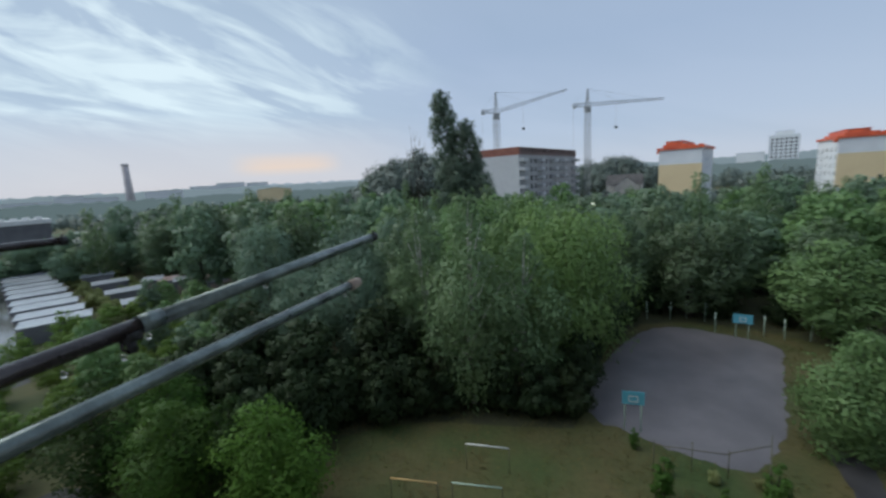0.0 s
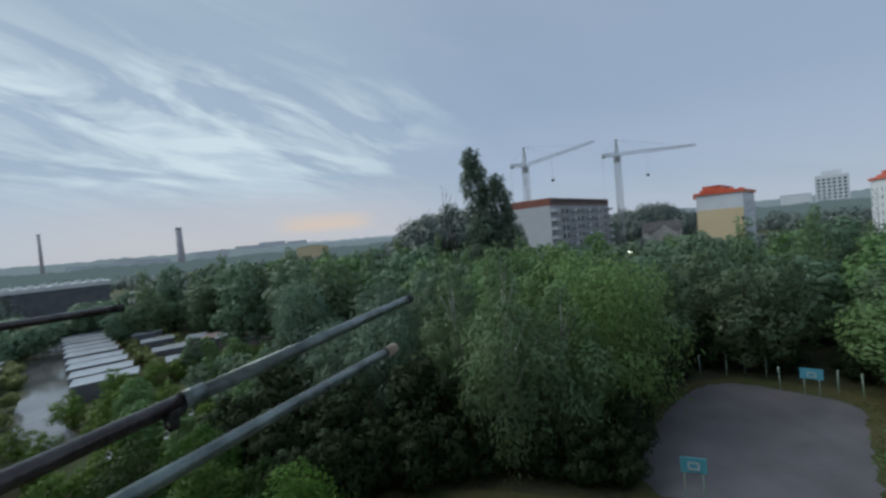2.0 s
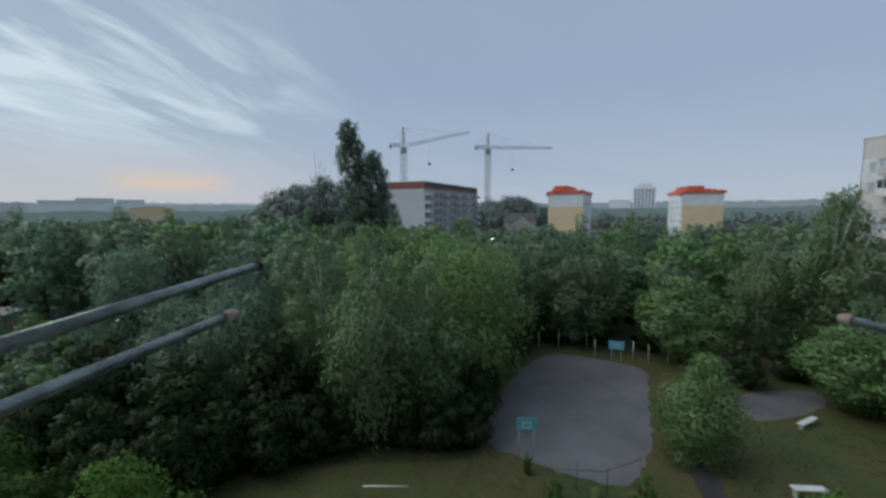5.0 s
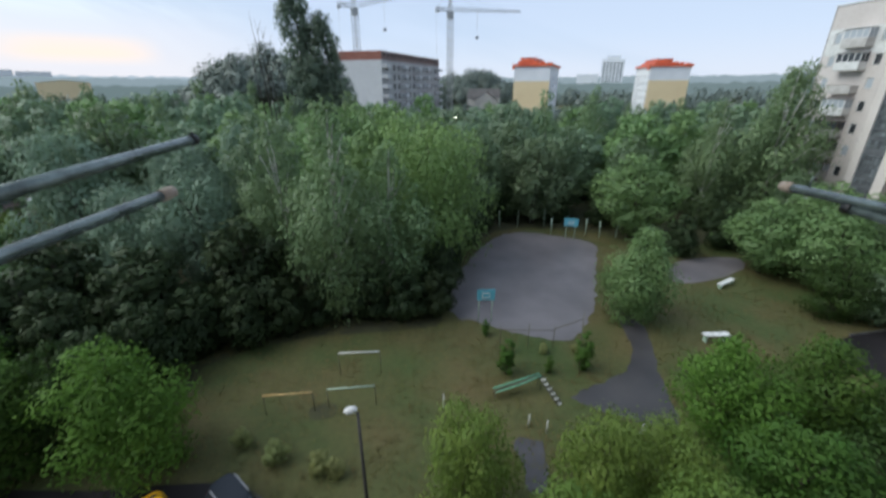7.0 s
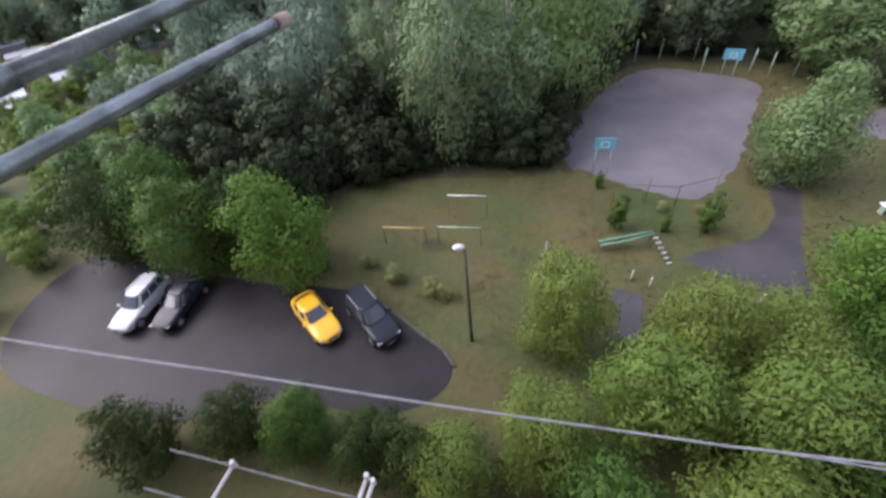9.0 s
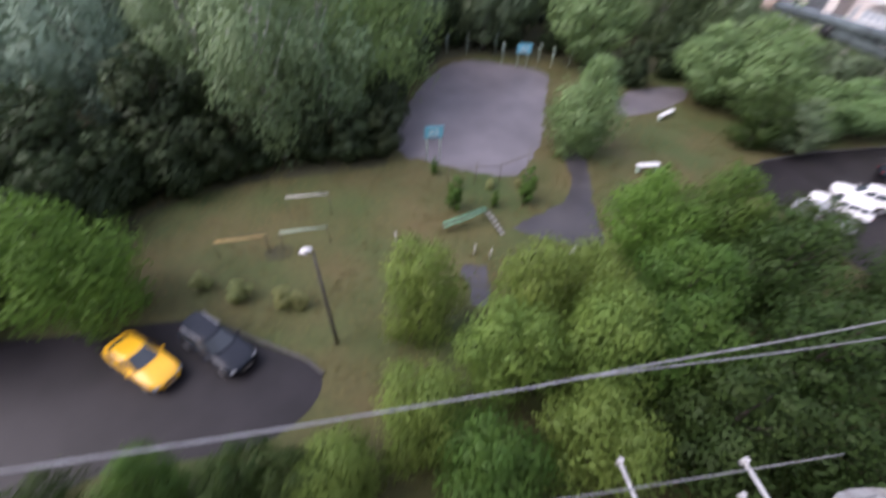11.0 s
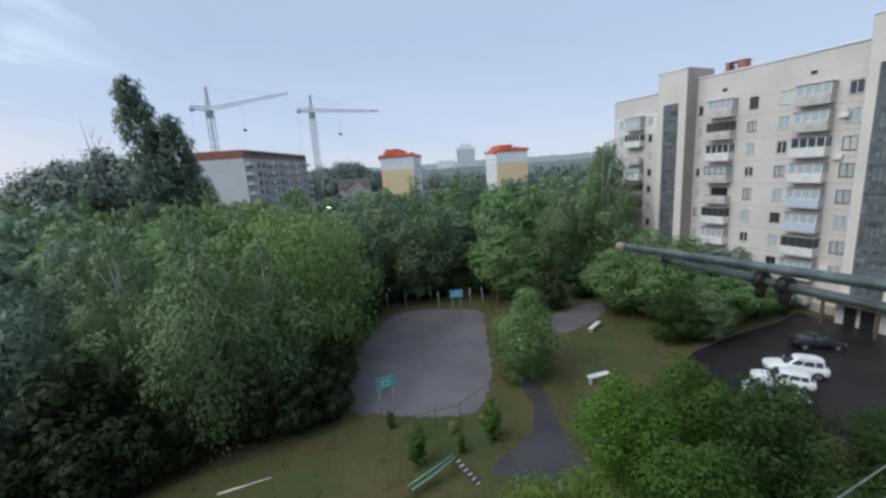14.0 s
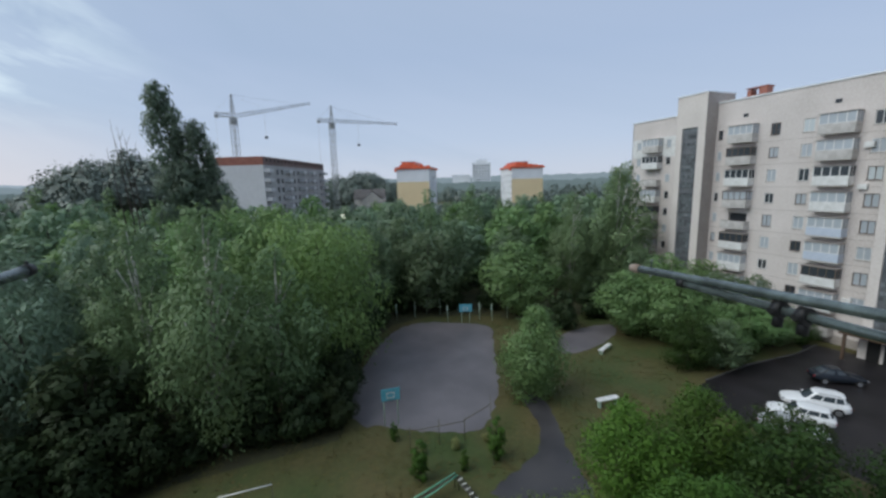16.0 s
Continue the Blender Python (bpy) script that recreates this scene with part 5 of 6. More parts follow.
def clamp(parent, centre, along, r, mat=None):
    """A screw clamp: band, bolt and nuts."""
    bm = bmesh.new()
    tube(bm, [centre - along * 0.018, centre + along * 0.018], r, 12)
    tube(bm, [centre + Vector((0, 0, -r * 0.6)), centre + Vector((0, 0, -r * 2.1))], r * 0.55, 6)
    tube(bm, [centre + N.cross(Vector((0, 0, 1))) * r * 1.5, centre - N.cross(Vector((0, 0, 1))) * r * 1.5], r * 0.4, 6)
    part("clamp", bm, mat or M_BLACK, parent, "dark rusted screw clamp")


clamp(pole_s, ts_ + ds * 0.47, ds, 0.034)
clamp(pole_s, ts_ + ds * 0.56, ds, 0.036)
clamp(pole_t, tt_ + dt * 0.06, dt, 0.032)
clamp(pole_a, ta + da * 1.17 - Vector((0, 0, 0.012)), da, 0.020)
# a hook and hanging drops under the sleeve
M_WATER = bpy.data.materials.new("water_drop")
M_WATER.use_nodes = True
wb = M_WATER.node_tree.nodes["Principled BSDF"]
wb.inputs["Transmission Weight"].default_value, wb.inputs["Roughness"].default_value, wb.inputs["IOR"].default_value = 1.0, 0.02, 1.33
for parent, p, r in ((pole_a, ta + da * 1.13 + Vector((0, 0, -0.034)), 0.006), (pole_a, ta + da * 1.19 + Vector((0, 0, -0.058)), 0.006), (pole_a, ta + da * 1.30 + Vector((0, 0, -0.040)), 0.006), (pole_a, ta + da * 0.75 + Vector((0, 0, -0.027)), 0.005),
                     (pole_b, tb + db * 0.05 + Vector((0, 0, -0.024)), 0.005), (pole_a, ta + da * 0.02 + Vector((0, 0, -0.028)), 0.004), (pole_r, tr_ + dr * 0.1 + Vector((0, 0, -0.026)), 0.005)):
    bm = bmesh.new()
    bmesh.ops.create_icosphere(bm, subdivisions=2, radius=r, matrix=Matrix.Translation(p) @ Matrix.Diagonal((1, 1, 1.35, 1)))
    for f in bm.faces:
        f.smooth = True
    part("water_drop", bm, M_WATER, parent, "clear hanging rain drop")
bm = bmesh.new()
h0 = ta + da * 1.19 - Vector((0, 0, 0.02))
tube(bm, [h0, h0 - Vector((0, 0, 0.02)), h0 + N * 0.012 - Vector((0, 0, 0.034))], 0.004, 6)
part("hook", bm, M_RUST, pole_a)
bm = bmesh.new()
k0 = tr_ + dr * 0.10 + Vector((0, 0, 0.018))
tube(bm, [k0, k0 + Vector((0, 0, 0.035)), k0 + Vector((0.01, 0, 0.05))], 0.004, 6)
part("hook", bm, M_STEEL, pole_r)


def rope(points, r, label, mat=None):
    bm = bmesh.new()
    n = 40
    pts = []
    for a, b in zip(points, points[1:]):
        for k in range(n):
            u = k / n
            pts.append(a.lerp(b, u) + Vector((0, 0, -0.02 * math.sin(math.pi * u))) + Vector((0.002 * math.sin(9 * u), 0.002 * math.cos(11 * u), 0.002 * math.sin(23 * u))))
    pts.append(points[-1])
    tube(bm, pts, r, 8)
    return tagged(part("laundry_rope", bm, mat or M_ROPE), label, "rope", "laundry ropes")


def line(lat, lift=0.0, out=0.0):
    return own(lat, 0.508 + 0.047 * lat + out, 18.0125 - 0.0123 * lat + lift)


rope([line(-2.6), line(0.4, 0.012), line(3.4, 0.24, 0.03)], 0.0026, "pale wet laundry rope strung along the wall")
rope([line(-2.6, -0.008, 0.008), line(0.4, 0.003, 0.004), line(3.4, -0.07, 0.02)], 0.0023, "thin pale wet laundry rope strung along the wall")
# brackets of the flat below
M_WHITEROD = material("chipped_white_rod", (0.62, 0.62, 0.60), 0.5, second=(0.42, 0.40, 0.38), scale=12, fine=80, bump=0.1)
for lat, tip_out, z, r in ((-0.93, 0.72, 16.35, 0.013), (-0.88, 0.70, 16.36, 0.012), (1.26, 0.76, 16.38, 0.013), (0.62, 0.48, 16.4, 0.011), (0.88, 0.47, 16.4, 0.011), (1.98, 0.66, 16.42, 0.014), (1.86, 0.5, 16.4, 0.012), (-1.75, 0.6, 16.4, 0.012)):
    b = thing("laundry_bracket", "chipped white laundry rod of the flat below", "bracket", "laundry brackets below")
    bm = bmesh.new()
    tube(bm, [own(lat, tip_out, z), own(lat, -0.5, z + 0.04)], r, 10)
    part("rod", bm, M_WHITEROD, b)
    bm = bmesh.new()
    tube(bm, [own(lat, tip_out, z - 0.03), own(lat, tip_out, z + 0.035)], r * 1.2, 8)
    part("end_stop", bm, M_WHITEROD, b)
rope([own(-2.2, 0.58, 16.42), own(2.6, 0.62, 16.44)], 0.004, "thin pale laundry rope of the flat below")
rope([own(-2.2, 0.36, 16.42), own(2.6, 0.40, 16.44)], 0.004, "thin pale laundry rope of the flat below")
dish = thing("satellite_dish", "pale satellite dish on the wall below", "satellite dish", m=Matrix.Translation(own(2.55, 0.15, 16.6)))
bm = bmesh.new()
rings = []
for k in range(6):
    r, z = 0.075 * k, 0.03 * (k / 5) ** 2 * 3
    rings.append([bm.verts.new((r * math.cos(a * math.pi / 10), r * math.sin(a * math.pi / 10), z)) for a in range(20)] if k else [bm.verts.new((0, 0, 0))])
for k in range(20):
    bm.faces.new((rings[0][0], rings[1][k], rings[1][(k + 1) % 20]))
for a, b in zip(rings[1:], rings[2:]):
    for k in range(20):
        bm.faces.new((a[k], b[k], b[(k + 1) % 20], a[(k + 1) % 20]))
bmesh.ops.solidify(bm, geom=bm.faces[:], thickness=0.006)
o = part("reflector", bm, M_WHITEROD, dish)
o.rotation_euler = (radians(-50), 0, radians(-18))
bm = bmesh.new()
tube(bm, [(0, 0, 0), tuple(N * -0.64 + Vector((0, 0, -0.05)))], 0.015, 8)
part("mount_arm", bm, M_STEEL, dish)


# ---- yard: lamp, bars, slide, hoops, tables ----
def street_lamp(x, y, h, arm, label, group="street lamps"):
    t = thing("street_lamp", label, "street lamp", group, pose(x, y, 0))
    bm = bmesh.new()
    tube(bm, [(0, 0, -0.1), (0, 0, 1.2), (0, 0, h)], [0.11, 0.095, 0.06], 10)
    part("pole", bm, M_DARKPOLE, t)
    bm = bmesh.new()
    tube(bm, [(0, 0, h - 0.05), (arm * 0.5, 0.05, h + 0.1), (arm, 0.1, h + 0.12)], 0.03, 8)
    part("arm", bm, M_DARKPOLE, t)
    bm = bmesh.new()
    s = 1 if arm > 0 else -1
    tube(bm, [(arm - 0.1 * s, 0.1, h + 0.1), (arm + 0.02 * s, 0.1, h + 0.12), (arm + 0.25 * s, 0.12, h + 0.13), (arm + 0.42 * s, 0.13, h + 0.12)], [0.07, 0.14, 0.16, 0.05], 12)
    part("lamp_head", bm, M_WHITE, t, "white lamp head, unlit")
    return t


M_DARKPOLE = material("dark_wet_pole", (0.035, 0.032, 0.03), 0.5, second=(0.06, 0.055, 0.05), scale=3, fine=30, bump=0.2)
M_GREENPAINT = material("green_paint", (0.10, 0.33, 0.20), 0.5, second=(0.16, 0.38, 0.26), scale=3, fine=20, bump=0.1)
M_PALEGREEN = material("faded_green_paint", (0.46, 0.58, 0.48), 0.5, second=(0.36, 0.5, 0.4), scale=3, fine=20, bump=0.1)
M_ORANGEPAINT = material("faded_orange_paint", (0.72, 0.47, 0.2), 0.5, second=(0.6, 0.38, 0.16), scale=3, fine=20, bump=0.1)
M_OLIVEPOST = material("dull_olive_post", (0.13, 0.125, 0.08), 0.7, second=(0.09, 0.08, 0.055), scale=4, fine=30, bump=0.2)
M_BLUEPAINT = material("turquoise_board", (0.10, 0.36, 0.46), 0.5, second=(0.14, 0.42, 0.52), scale=2, fine=14, bump=0.1)
street_lamp(0.69, 12.72, 6.85, -0.1, "dark street lamp with white head beside the road")
for az, r, z in ((-56.4, 60, 2.6), (-30.1, 66, 5.6)):
    street_lamp(*polar(az, r), z, 0.2, "small street lamp with white head among the trees")


def bar(a, b, h, mat, label, posts=(0, 1)):
    t = thing("exercise_bar", label, "exercise bar", "playground bars")
    a, b = Vector((*a, h)), Vector((*b, h))
    bm = bmesh.new()
    tube(bm, [a, b], 0.042, 8)
    part("rail", bm, mat, t)
    for u in posts:
        p = a.lerp(b, u)
        bm = bmesh.new()
        tube(bm, [(p.x, p.y, -0.05), (p.x, p.y, h)], 0.026, 8)
        part("post", bm, M_OLIVEPOST, t)
    return t


bar((-4.28, 21.58), (-1.42, 20.95), 1.5, M_ORANGEPAINT, "low exercise bar with faded orange rail on the grass")
bar((-0.57, 20.93), (2.30, 20.30), 1.5, M_PALEGREEN, "low exercise bar with pale green rail on the grass")
bar((0.42, 23.9), (3.16, 23.2), 1.85, M_WHITE, "tall exercise bar with white rail on the grass")
sheet("mud", smooth_outline([(-1.7, 20.3), (-0.3, 20.2), (-0.2, 21.2), (-1.6, 21.4)], 4), 0.008, M_DARKGROUND, "dark worn mud patch under the bars", "ground")

slide = thing("playground_slide", "green playground slide with a striped ladder", "slide")
M_SLATS = material("striped_white_paint", (0.6, 0.6, 0.57), 0.5, scale=3, fine=20, bump=0.1)
a, b = Vector((9.7, 18.45, 0.5)), Vector((13.0, 18.4, 0.95))
for off in (-0.2, 0.2):
    bm = bmesh.new()
    tube(bm, [a + Vector((0, off, 0.10)), a.lerp(b, 0.5) + Vector((0, off, 0.04)), b + Vector((0, off * 0.6, 0.10))], 0.05, 8)
    part("side_rail", bm, M_GREENPAINT, slide)
bm = bmesh.new()
vs = [bm.verts.new(p) for p in (a + Vector((0, -0.17, 0)), b + Vector((0, -0.11, 0)), b + Vector((0, 0.11, 0)), a + Vector((0, 0.17, 0)))]
bm.faces.new(vs)
bmesh.ops.solidify(bm, geom=bm.faces[:], thickness=0.03)
part("chute", bm, M_OLIVEPOST, slide, "dull worn slide bed")
for p in (a, b):
    for off in (-0.18, 0.18):
        bm = bmesh.new()
        tube(bm, [(p.x, p.y + off, -0.05), (p.x, p.y + off, p.z + 0.08)], 0.03, 8)
        part("leg", bm, M_OLIVEPOST, slide)
foot = Vector((13.4, 16.5, 0))
for off in (-0.16, 0.16):
    bm = bmesh.new()
    tube(bm, [b + Vector((off, -0.1, 0)), foot + Vector((off, 0, 0))], 0.03, 8)
    part("ladder_rail", bm, M_DARKPOLE, slide)
for k in range(12):
    p = (b + Vector((0, -0.1, 0))).lerp(foot, (k + 0.5) / 12)
    part("rung", boxes((p.x - 0.17, p.y - 0.04, p.z + 0.0, p.x + 0.17, p.y + 0.04, p.z + 0.05)), M_SLATS if k % 2 else M_DARKPOLE, slide)

for k, (x, y, h) in enumerate([(10.6, 15.6, 0.9), (11.4, 14.9, 0.9), (6.2, 18.4, 1.3)]):
    t = thing("wooden_post", "thin pale post beside the playground", "post", "playground posts", pose(x, y, 0))
    bm = bmesh.new()
    tube(bm, [(0, 0, -0.05), (0, 0, h)], [0.05, 0.04], 8)
    part("shaft", bm, M_SLATS, t)
post = thing("bollard", "short white concrete post at the path's edge", "bollard", m=pose(16.6, 12.95, 0))
bm = bmesh.new()
tube(bm, [(0, 0, -0.05), (0, 0, 0.65), (0, 0, 0.75)], [0.17, 0.15, 0.08], 10)
part("shaft", bm, M_WHITE, post)


def hoop(x, y, turn, lo, hi, w):
    t = thing("basketball_hoop", "turquoise basketball board with a pale square on steel posts", "basketball hoop", "basketball hoops", pose(x, y, 0, 0, 0, turn))
    part("backboard", boxes((-w / 2, -0.03, lo, w / 2, 0.03, hi)), M_BLUEPAINT, t)
    part("target_square", boxes((-0.32, -0.04, lo + 0.2, 0.32, -0.032, lo + 0.28), (-0.32, -0.04, lo + 0.62, 0.32, -0.032, lo + 0.7), (-0.32, -0.04, lo + 0.28, -0.25, -0.032, lo + 0.62), (0.25, -0.04, lo + 0.28, 0.32, -0.032, lo + 0.62)), M_WHITE, t)
    for s in (-0.55, 0.55):
        bm = bmesh.new()
        tube(bm, [(s, 0.08, -0.05), (s, 0.08, hi - 0.1)], 0.045, 8)
        part("post", bm, M_PALEGREEN, t)
    bm = bmesh.new()
    for k in range(14):
        p, q = k * math.pi / 7, (k + 1) * math.pi / 7
        tube(bm, [(0.22 * math.cos(p), -0.3 + 0.22 * math.sin(p), lo + 0.16), (0.22 * math.cos(q), -0.3 + 0.22 * math.sin(q), lo + 0.16)], 0.012, 5, False)
    part("rim", bm, M_RUST, t)
    return t


hoop(12.8, 26.9, -17, 2.15, 3.15, 1.5)
hoop(31.7, 41.9, -33, 1.7, 2.75, 1.75)
rf = random.Random(3)
FENCE = [(29.8, 48.9), (31.1, 47.3), (30.2, 44.0), (34.2, 42.0), (35.4, 40.7), (37.7, 40.2), (27.6, 48.6), (25.0, 49.2)]
for x, y in FENCE:
    t = thing("fence_post", "rusty pale fence post round the court", "fence post", "court fence posts", pose(x, y, 0, rf.uniform(-3, 3), rf.uniform(-3, 3), 0))
    bm = bmesh.new()
    tube(bm, [(0, 0, -0.1), (0, 0, 2.4)], 0.05, 8)
    part("shaft", bm, M_PALEGREEN, t)
fence = thing("court_fence", "leaning rusty frame of the court's old fence", "fence")
for p, q in (((16.35, 18.63, 0), (16.9, 19.6, 2.9)), ((16.9, 19.6, 2.9), (18.9, 22.0, 2.7)), ((18.9, 21.9, 0), (18.9, 22.0, 2.7)), ((12.2, 22.8, 0), (12.2, 22.8, 2.2)), ((14.5, 22.6, 0), (14.5, 22.6, 2.1)), ((12.2, 22.8, 1.9), (16.3, 21.9, 1.6)), ((16.3, 21.9, 0), (16.3, 21.9, 1.9)), ((16.3, 21.9, 1.7), (18.9, 22.0, 2.0))):
    bm = bmesh.new()
    tube(bm, [p, q], 0.03, 8)
    part("bar", bm, M_OLIVEPOST, fence)


def table(x, y, turn, w, label, h=0.72, d=0.6):
    t = thing("garden_table" if h > 0.6 else "bench", label, "table" if h > 0.6 else "bench", "", pose(x, y, 0, 0, 0, turn))
    for k in range(3):
        part("plank", boxes((-w / 2, -d / 2 + k * d / 3 + 0.01, h - 0.05, w / 2, -d / 2 + (k + 1) * d / 3 - 0.01, h)), M_WHITE, t)
    for sx in (-w / 2 + 0.2, w / 2 - 0.28):
        part("leg", boxes((sx, -d / 2 + 0.08, -0.02, sx + 0.08, d / 2 - 0.08, h - 0.052)), M_PALEGREEN, t)
    return t


table(28.9, 18.5, -17, 2.1, "white plank table standing on the grass", 0.72, 0.55)
table(38.6, 25.3, 13, 2.7, "white plank bench beside the paved patch", 0.48, 0.5)


# ---- cars ----
M_TYRE = plain("black_tyre", (0.02, 0.02, 0.02), 0.8)
M_RIM = plain("silver_rim", (0.5, 0.5, 0.52), 0.35, 0.8)
M_CARGLASS = plain("car_glass", (0.05, 0.062, 0.072), 0.06)
M_HEADLIGHT = plain("smoky_headlight", (0.22, 0.23, 0.25), 0.1)
M_TAIL = plain("red_tail_light", (0.45, 0.02, 0.02), 0.2)


def paint(name, colour):
    m = material(name, colour, 0.22, 0.0, second=tuple(c * 0.93 for c in colour), scale=1.0, fine=60, bump=0.0)
    m.node_tree.nodes["Principled BSDF"].inputs["Coat Weight"].default_value = 0.3 if max(colour) > 0.1 else 0.0
    m.node_tree.nodes["Principled BSDF"].inputs["Specular IOR Level"].default_value = 0.5 if max(colour) > 0.1 else 0.25
    return m


P_YELLOW, P_BLACK, P_WHITE, P_SILVER = paint("taxi_yellow_paint", (0.80, 0.42, 0.02)), paint("black_blue_paint", (0.018, 0.022, 0.03)), paint("white_car_paint", (0.76, 0.77, 0.78)), paint("silver_paint", (0.42, 0.44, 0.46))


def car(x, y, heading, colour, kind, label):
    """A car with its nose along +x before it is turned by heading."""
    suv, estate = kind == "suv", kind in ("suv", "estate")
    L, w, top, belt = (4.35, 0.88, 1.62, 0.98) if suv else (4.15, 0.83, 1.42, 0.90)
    f = L / 2
    t = thing("car", label, "car", "parked cars", pose(x, y, 0, 0, 0, heading))
    # body: sections along the length (place, half width, bottom, top)
    sec = [(-f, 0.55, 0.44, belt - 0.16), (-f + 0.07, 0.76, 0.32, belt - 0.05), (-f + 0.28, 0.93, 0.27, belt), (-f + 0.7, 1.0, 0.24, belt + 0.01), (-f * 0.35, 1.0, 0.22, belt), (f * 0.3, 1.0, 0.22, belt - 0.02), (f * 0.55, 0.99, 0.23, belt - 0.07), (f - 0.55, 0.96, 0.25, belt - 0.13), (f - 0.22, 0.84, 0.28, belt - 0.20), (f - 0.05, 0.66, 0.33, belt - 0.29), (f, 0.48, 0.42, belt - 0.38)]
    bm = bmesh.new()
    rings = []
    for sx, k, zb, zt in sec:
        hw = w * k
        ring = [(-hw * 0.88, zb), (-hw, zb + 0.16), (-hw * 1.0, (zb + zt) / 2 + 0.08), (-hw * 0.94, zt - 0.05), (-hw * 0.80, zt + 0.005), (0, zt + 0.035), (hw * 0.80, zt + 0.005), (hw * 0.94, zt - 0.05), (hw, (zb + zt) / 2 + 0.08), (hw, zb + 0.16), (hw * 0.88, zb)]
        rings.append([bm.verts.new((sx, q, z)) for q, z in ring])
    for a, b in zip(rings, rings[1:]):
        for k in range(11):
            bm.faces.new((a[k], b[k], b[(k + 1) % 11], a[(k + 1) % 11])).smooth = True
    bm.faces.new(rings[0])
    bm.faces.new(list(reversed(rings[-1])))
    bmesh.ops.recalc_face_normals(bm, faces=bm.faces[:])
    body = part("body", bm, colour, t)
    rounded = body.modifiers.new("rounded", "SUBSURF")
    rounded.levels = rounded.render_levels = 2
    # cabin: a rounded shell that narrows towards the roof, with the glass set on it
    xb0, xb1 = (-f + 0.10, f * 0.46) if estate else (-f * 0.92, f * 0.42)
    xt0, xt1 = (-f + 0.40, f * 0.10) if estate else (-f * 0.52, f * 0.04)
    wb_, wt_ = w * 0.92, w * 0.70
    z0, z1 = belt - 0.05, top - 0.05

    def shell(angle, v, grow=0.0):
        """A point of the cabin by the angle round it and the height from its foot (0) to the roof's edge (1)."""
        c, q = math.cos(angle), math.sin(angle)
        u = v ** 0.9
        mid, half, side = (xb0 + xb1) / 2 * (1 - u) + (xt0 + xt1) / 2 * u, (xb1 - xb0) / 2 * (1 - u) + (xt1 - xt0) / 2 * u, wb_ * (1 - u) + wt_ * u
        bow = math.copysign(abs(c) ** 0.56, c), math.copysign(abs(q) ** 0.5, q)
        return Vector((mid + bow[0] * (half + grow), bow[1] * (side + grow), z0 + (z1 - z0) * v))
    bm = bmesh.new()
    rings = [[bm.verts.new(shell(k * math.pi / 20, v)) for k in range(40)] for v in (0, 0.25, 0.5, 0.75, 0.92, 1.0)]
    mid_top = Vector(((xt0 + xt1) / 2, 0, 0))
    for scale, lift in ((0.95, 0.025), (0.8, 0.042), (0.4, 0.05)):
        rings.append([bm.verts.new(mid_top + (shell(k * math.pi / 20, 1.0) - mid_top) * Vector((scale, scale, 1)) + Vector((0, 0, lift))) for k in range(40)])
    for ra, rb in zip(rings, rings[1:]):
        for k in range(40):
            bm.faces.new((ra[k], ra[(k + 1) % 40], rb[(k + 1) % 40], rb[k])).smooth = True
    bm.faces.new(rings[-1]).smooth = True
    part("cabin", bm, colour, t)

    def pane(name, a0, a1, v0, v1):
        """Glass that follows the cabin between two angles and two heights."""
        m = bmesh.new()
        grid = [[m.verts.new(shell(radians(a0 + (a1 - a0) * i / 8), v0 + (v1 - v0) * j / 3, 0.008)) for i in range(9)] for j in range(4)]
        for ra, rb in zip(grid, grid[1:]):
            for i in range(8):
                m.faces.new((ra[i], ra[i + 1], rb[i + 1], rb[i])).smooth = True
        part(name, m, M_CARGLASS, t)
    pane("windscreen", -38, 38, 0.16, 0.94)
    pane("rear_window", 143, 217, 0.30, 0.90)
    for sgn in (-1, 1):
        for a0, a1 in (((54, 84), (86.5, 98), (100.5, 128)) if estate else ((54, 88), (91, 126))):
            pane("side_window", sgn * a0, sgn * a1, 0.25, 0.86)
    for sx in (-f * 0.62, f * 0.62):
        for sy in (-1, 1):
            r = 0.36 if suv else 0.30
            bm = bmesh.new()
            tube(bm, [(sx, sy * (w - 0.20), r), (sx, sy * (w + 0.005), r)], r, 18)
            wheel = part("wheel", bm, M_TYRE, t)
            bm = bmesh.new()
            tube(bm, [(sx, sy * (w - 0.05), r), (sx, sy * (w + 0.014), r)], r * 0.62, 14)
            part("rim", bm, M_RIM, wheel)
    for sy in (-1, 1):
        part("headlight", boxes((f - 0.24, sy * w * 0.66 - 0.17, belt - 0.36, f - 0.08, sy * w * 0.66 + 0.12, belt - 0.27)), M_HEADLIGHT, t)
        part("tail_light", boxes((-f + 0.03, sy * w * 0.56 - 0.11, belt - 0.30, -f + 0.14, sy * w * 0.56 + 0.11, belt - 0.16)), M_TAIL, t)
        part("mirror", boxes((xb1 - 0.42, sy * (w + 0.04) - 0.08, belt - 0.02, xb1 - 0.33, sy * (w + 0.04) + 0.08, belt + 0.09)), colour, t)
        if suv:
            part("roof_rail", boxes((xt0 + 0.35, sy * wt_ * 0.93 - 0.015, top - 0.06, xt1 - 0.3, sy * wt_ * 0.93 + 0.015, top + 0.03)), M_RIM, t)
    part("bumper", boxes((f - 0.16, -w * 0.5, 0.32, f + 0.005, w * 0.5, 0.45)), M_BLACK if suv else colour, t)
    part("grille", boxes((f - 0.12, -w * 0.35, 0.50, f + 0.012, w * 0.35, 0.60)), M_BLACK, t)
    part("plate", boxes((f + 0.006, -0.24, 0.34, f + 0.016, 0.24, 0.43)), M_SIDE, t)
    return t


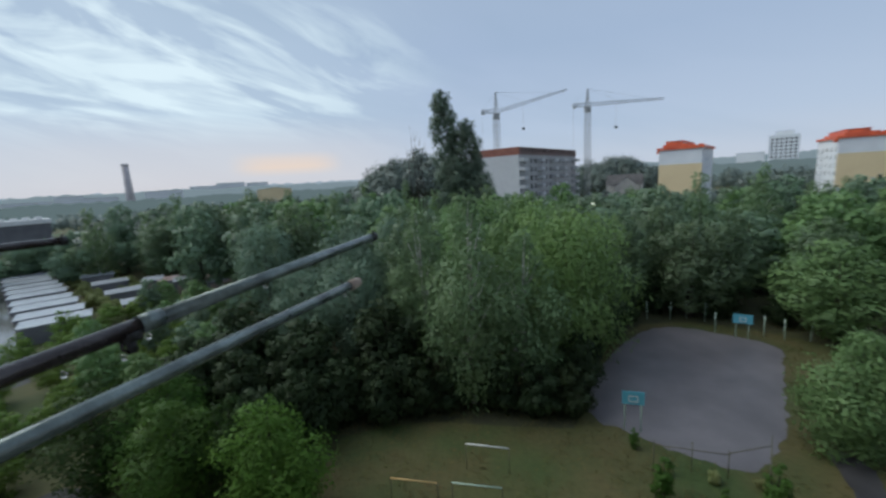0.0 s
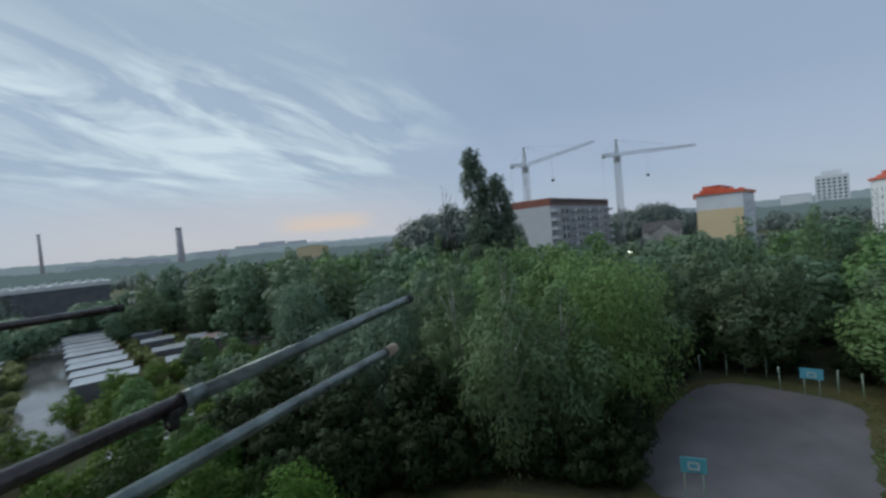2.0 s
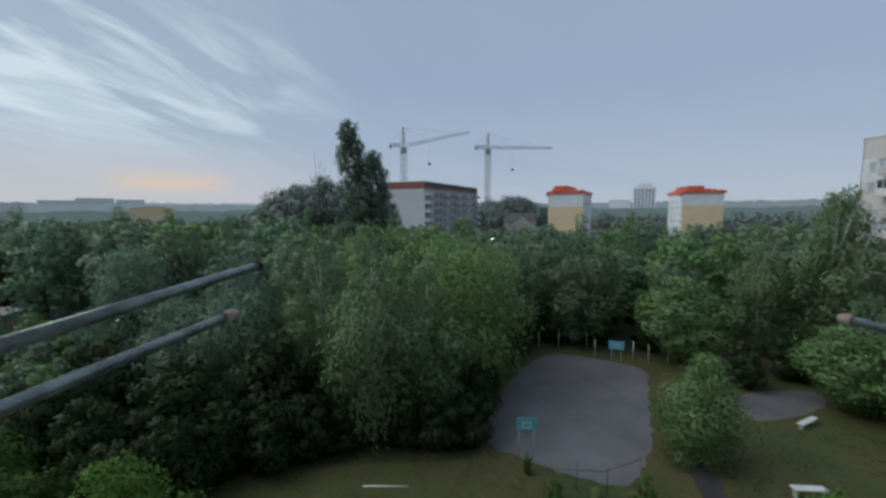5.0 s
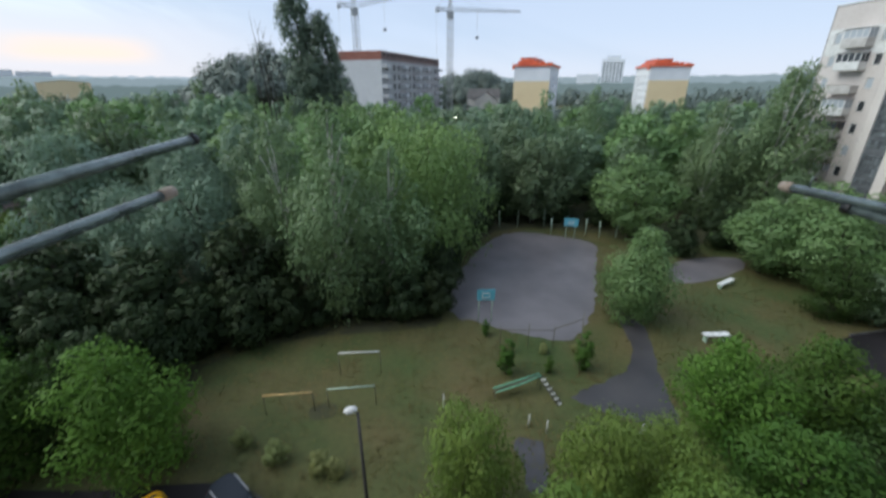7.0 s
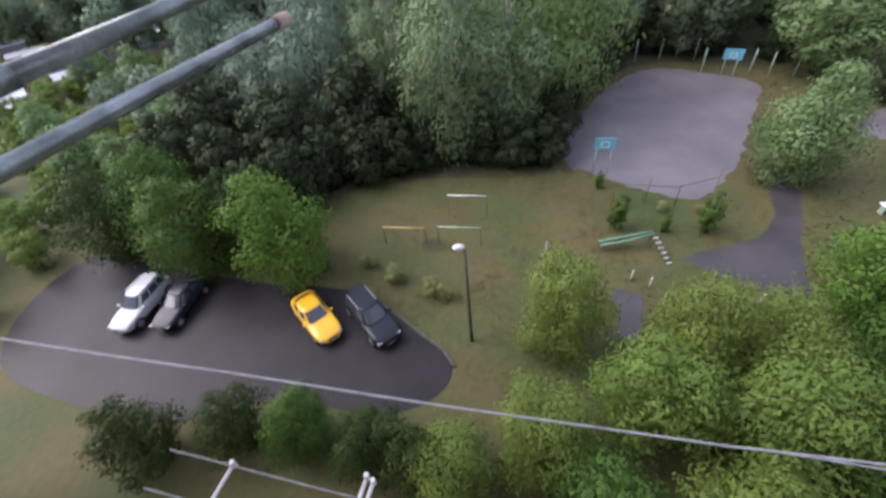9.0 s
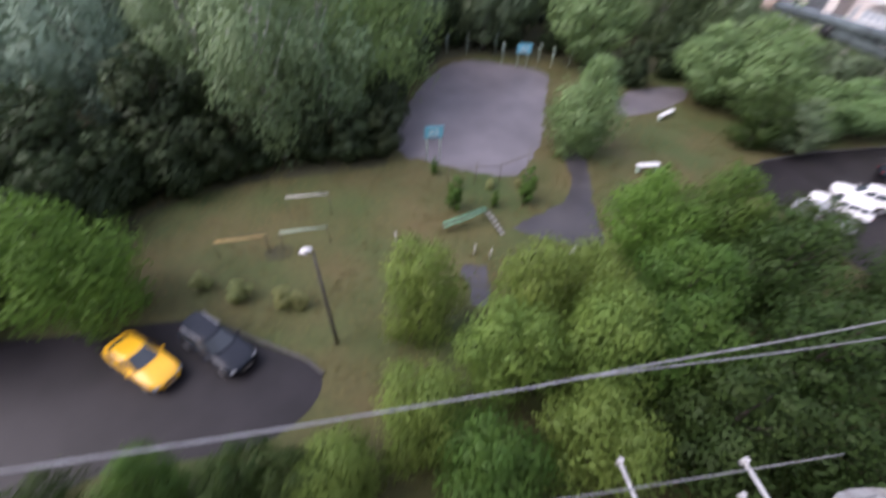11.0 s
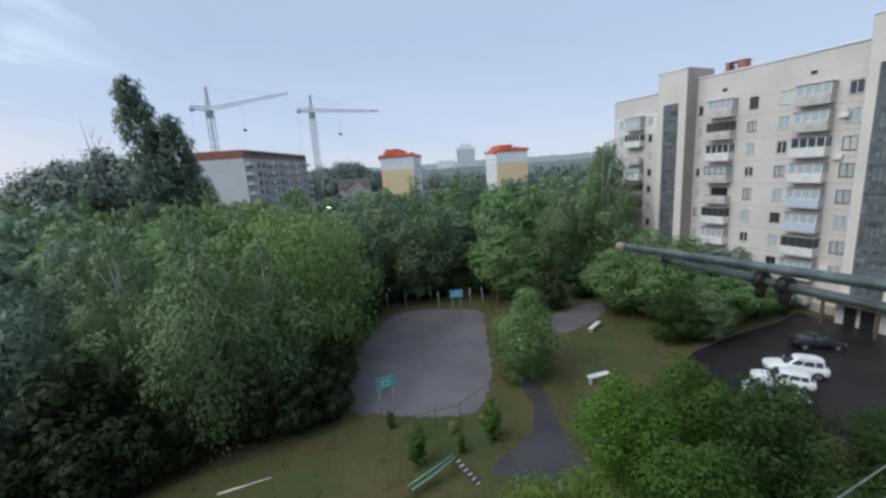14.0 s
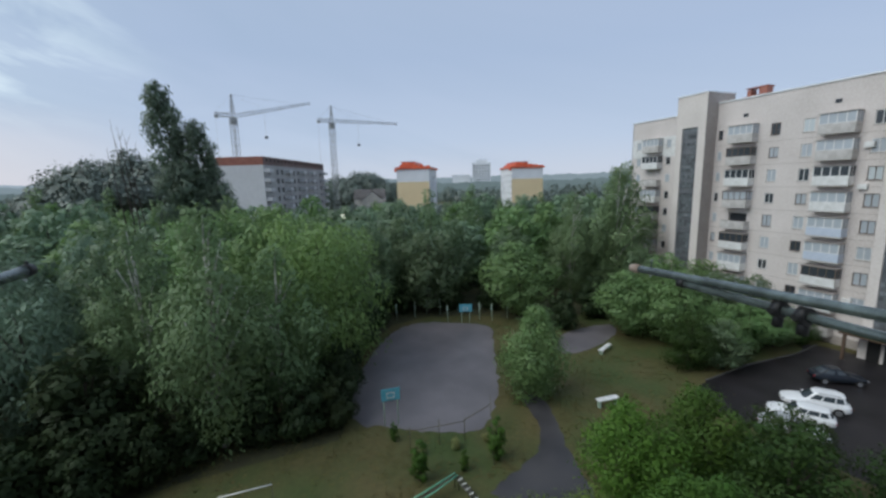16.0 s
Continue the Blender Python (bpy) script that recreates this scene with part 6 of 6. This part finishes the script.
car(-8.2, 15.25, -54, P_YELLOW, "sedan", "yellow taxi sedan parked on wet asphalt")
car(-4.85, 14.75, -57, P_BLACK, "suv", "black estate off-roader parked on wet asphalt")
car(-19.9, 18.0, -104, P_SILVER, "suv", "pale silver car parked under the trees")
car(-17.3, 17.7, -104, P_BLACK, "sedan", "black sedan parked under the trees")
car(42.0, 8.4, 114, P_WHITE, "suv", "white off-roader parked in the yard")
car(39.0, 8.5, 108, P_WHITE, "estate", "white estate car parked in the yard")
car(36.3, 8.2, -75, P_SILVER, "sedan", "pale silver sedan parked under trees in the yard")
car(49.2, 8.5, -50, P_BLACK, "sedan", "dark sedan parked at the block's entrance")
car(46.3, 0.4, -65, P_SILVER, "sedan", "silver sedan parked in the wet yard")

# ---- kerbs ----
def kerb(points, name="kerb"):
    k = thing(name, "worn concrete kerb along the wet asphalt", "kerb", kind="structure")
    for a, b in zip(points, points[1:]):
        a, b = Vector((*a, 0)), Vector((*b, 0))
        n = max(1, round((b - a).length))
        for i in range(n):
            p, q = a.lerp(b, i / n), a.lerp(b, (i + 1) / n)
            d = q - p
            m = pose(*((p + q) / 2), 0, 0, math.degrees(math.atan2(d.y, d.x)))
            bm = bmesh.new()
            box(bm, -d.length / 2 + 0.008, -0.07, -0.05, d.length / 2 - 0.008, 0.07, 0.13, m)
            part("kerb_stone", bm, M_KERB, k)


kerb([(-5.0, 16.6), (-3.5, 15.0), (-2.3, 13.75), (-0.95, 12.3), (-0.4, 11.2)])
kerb([(40, 15.6), (47, 14.6), (54, 12.6), (58.4, 12.1)])
light_pole = thing("floodlight", "lit white floodlight on a pole at the building site", "floodlight", m=pose(*polar(-20.2, 84), 0))
bm = bmesh.new()
tube(bm, [(0, 0, 0), (0, 0, 13.0)], 0.08, 8)
part("pole", bm, M_DARKPOLE, light_pole)
part("lamp", boxes((-0.3, -0.2, 12.6, 0.3, 0.1, 13.05)), plain("lit_lamp", (0.9, 0.9, 0.8), 0.4, emit=(1.0, 0.92, 0.75), strength=9.0), light_pole)

# tufts of grass over the lawn and along the worn edges
def inside(x, y, outline):
    hit = False
    for (xa, ya), (xb, yb) in zip(outline, outline[1:] + outline[:1]):
        if (ya > y) != (yb > y) and x < (xb - xa) * (y - ya) / (yb - ya) + xa:
            hit = not hit
    return hit


rg = random.Random(21)
paved = [smooth_outline(o, 3) for o in (road, court, path, lot, pad)]
verts, faces = [], []
while len(faces) < 42000:
    x, y = rg.uniform(-12, 46), rg.uniform(9, 46)
    if y < 18 - 0.9 * (x + 9) or (x - 12) * 0.42 + 30 < y - 14 or math.sin(x * 0.9 + 1.3 * math.sin(y * 0.6)) * math.sin(y * 0.8 + math.sin(x * 0.5)) < rg.uniform(-0.9, 0.7):
        continue
    if any(inside(x, y, o) for o in paved) and (rg.random() > 0.002):
        continue
    for k in range(4):
        a, h, w = rg.uniform(0, 2 * math.pi), rg.uniform(0.05, 0.16), rg.uniform(0.02, 0.045)
        dx, dy = math.cos(a), math.sin(a)
        px, py, n = x + rg.uniform(-0.12, 0.12), y + rg.uniform(-0.12, 0.12), len(verts)
        verts += [(px - dy * w, py + dx * w, 0.0), (px + dy * w, py - dx * w, 0.0), (px + dx * h * 0.8, py + dy * h * 0.8, h)]
        faces.append((n, n + 1, n + 2))
me = bpy.data.meshes.new("grass_tufts")
me.from_pydata(verts, [], faces)
for f in me.polygons:
    f.use_smooth = True
me.normals_split_custom_set_from_vertices([(0, 0, 1)] * len(verts))
me.materials.append(material("rough_grass_blades", (0.085, 0.105, 0.026), 0.8, second=(0.15, 0.115, 0.045), scale=0.3, fine=3, bump=0, spread=0.5, translucent=0.3))
tagged(new("grass_tufts", me), "rough wet olive grass tufts on the lawn", "grass", kind="stuff")

# the pattern trees have been planted; take the patterns away
for pattern in list(PROTO.values()):
    for piece in (*pattern.children_recursive, pattern):
        bpy.data.objects.remove(piece)
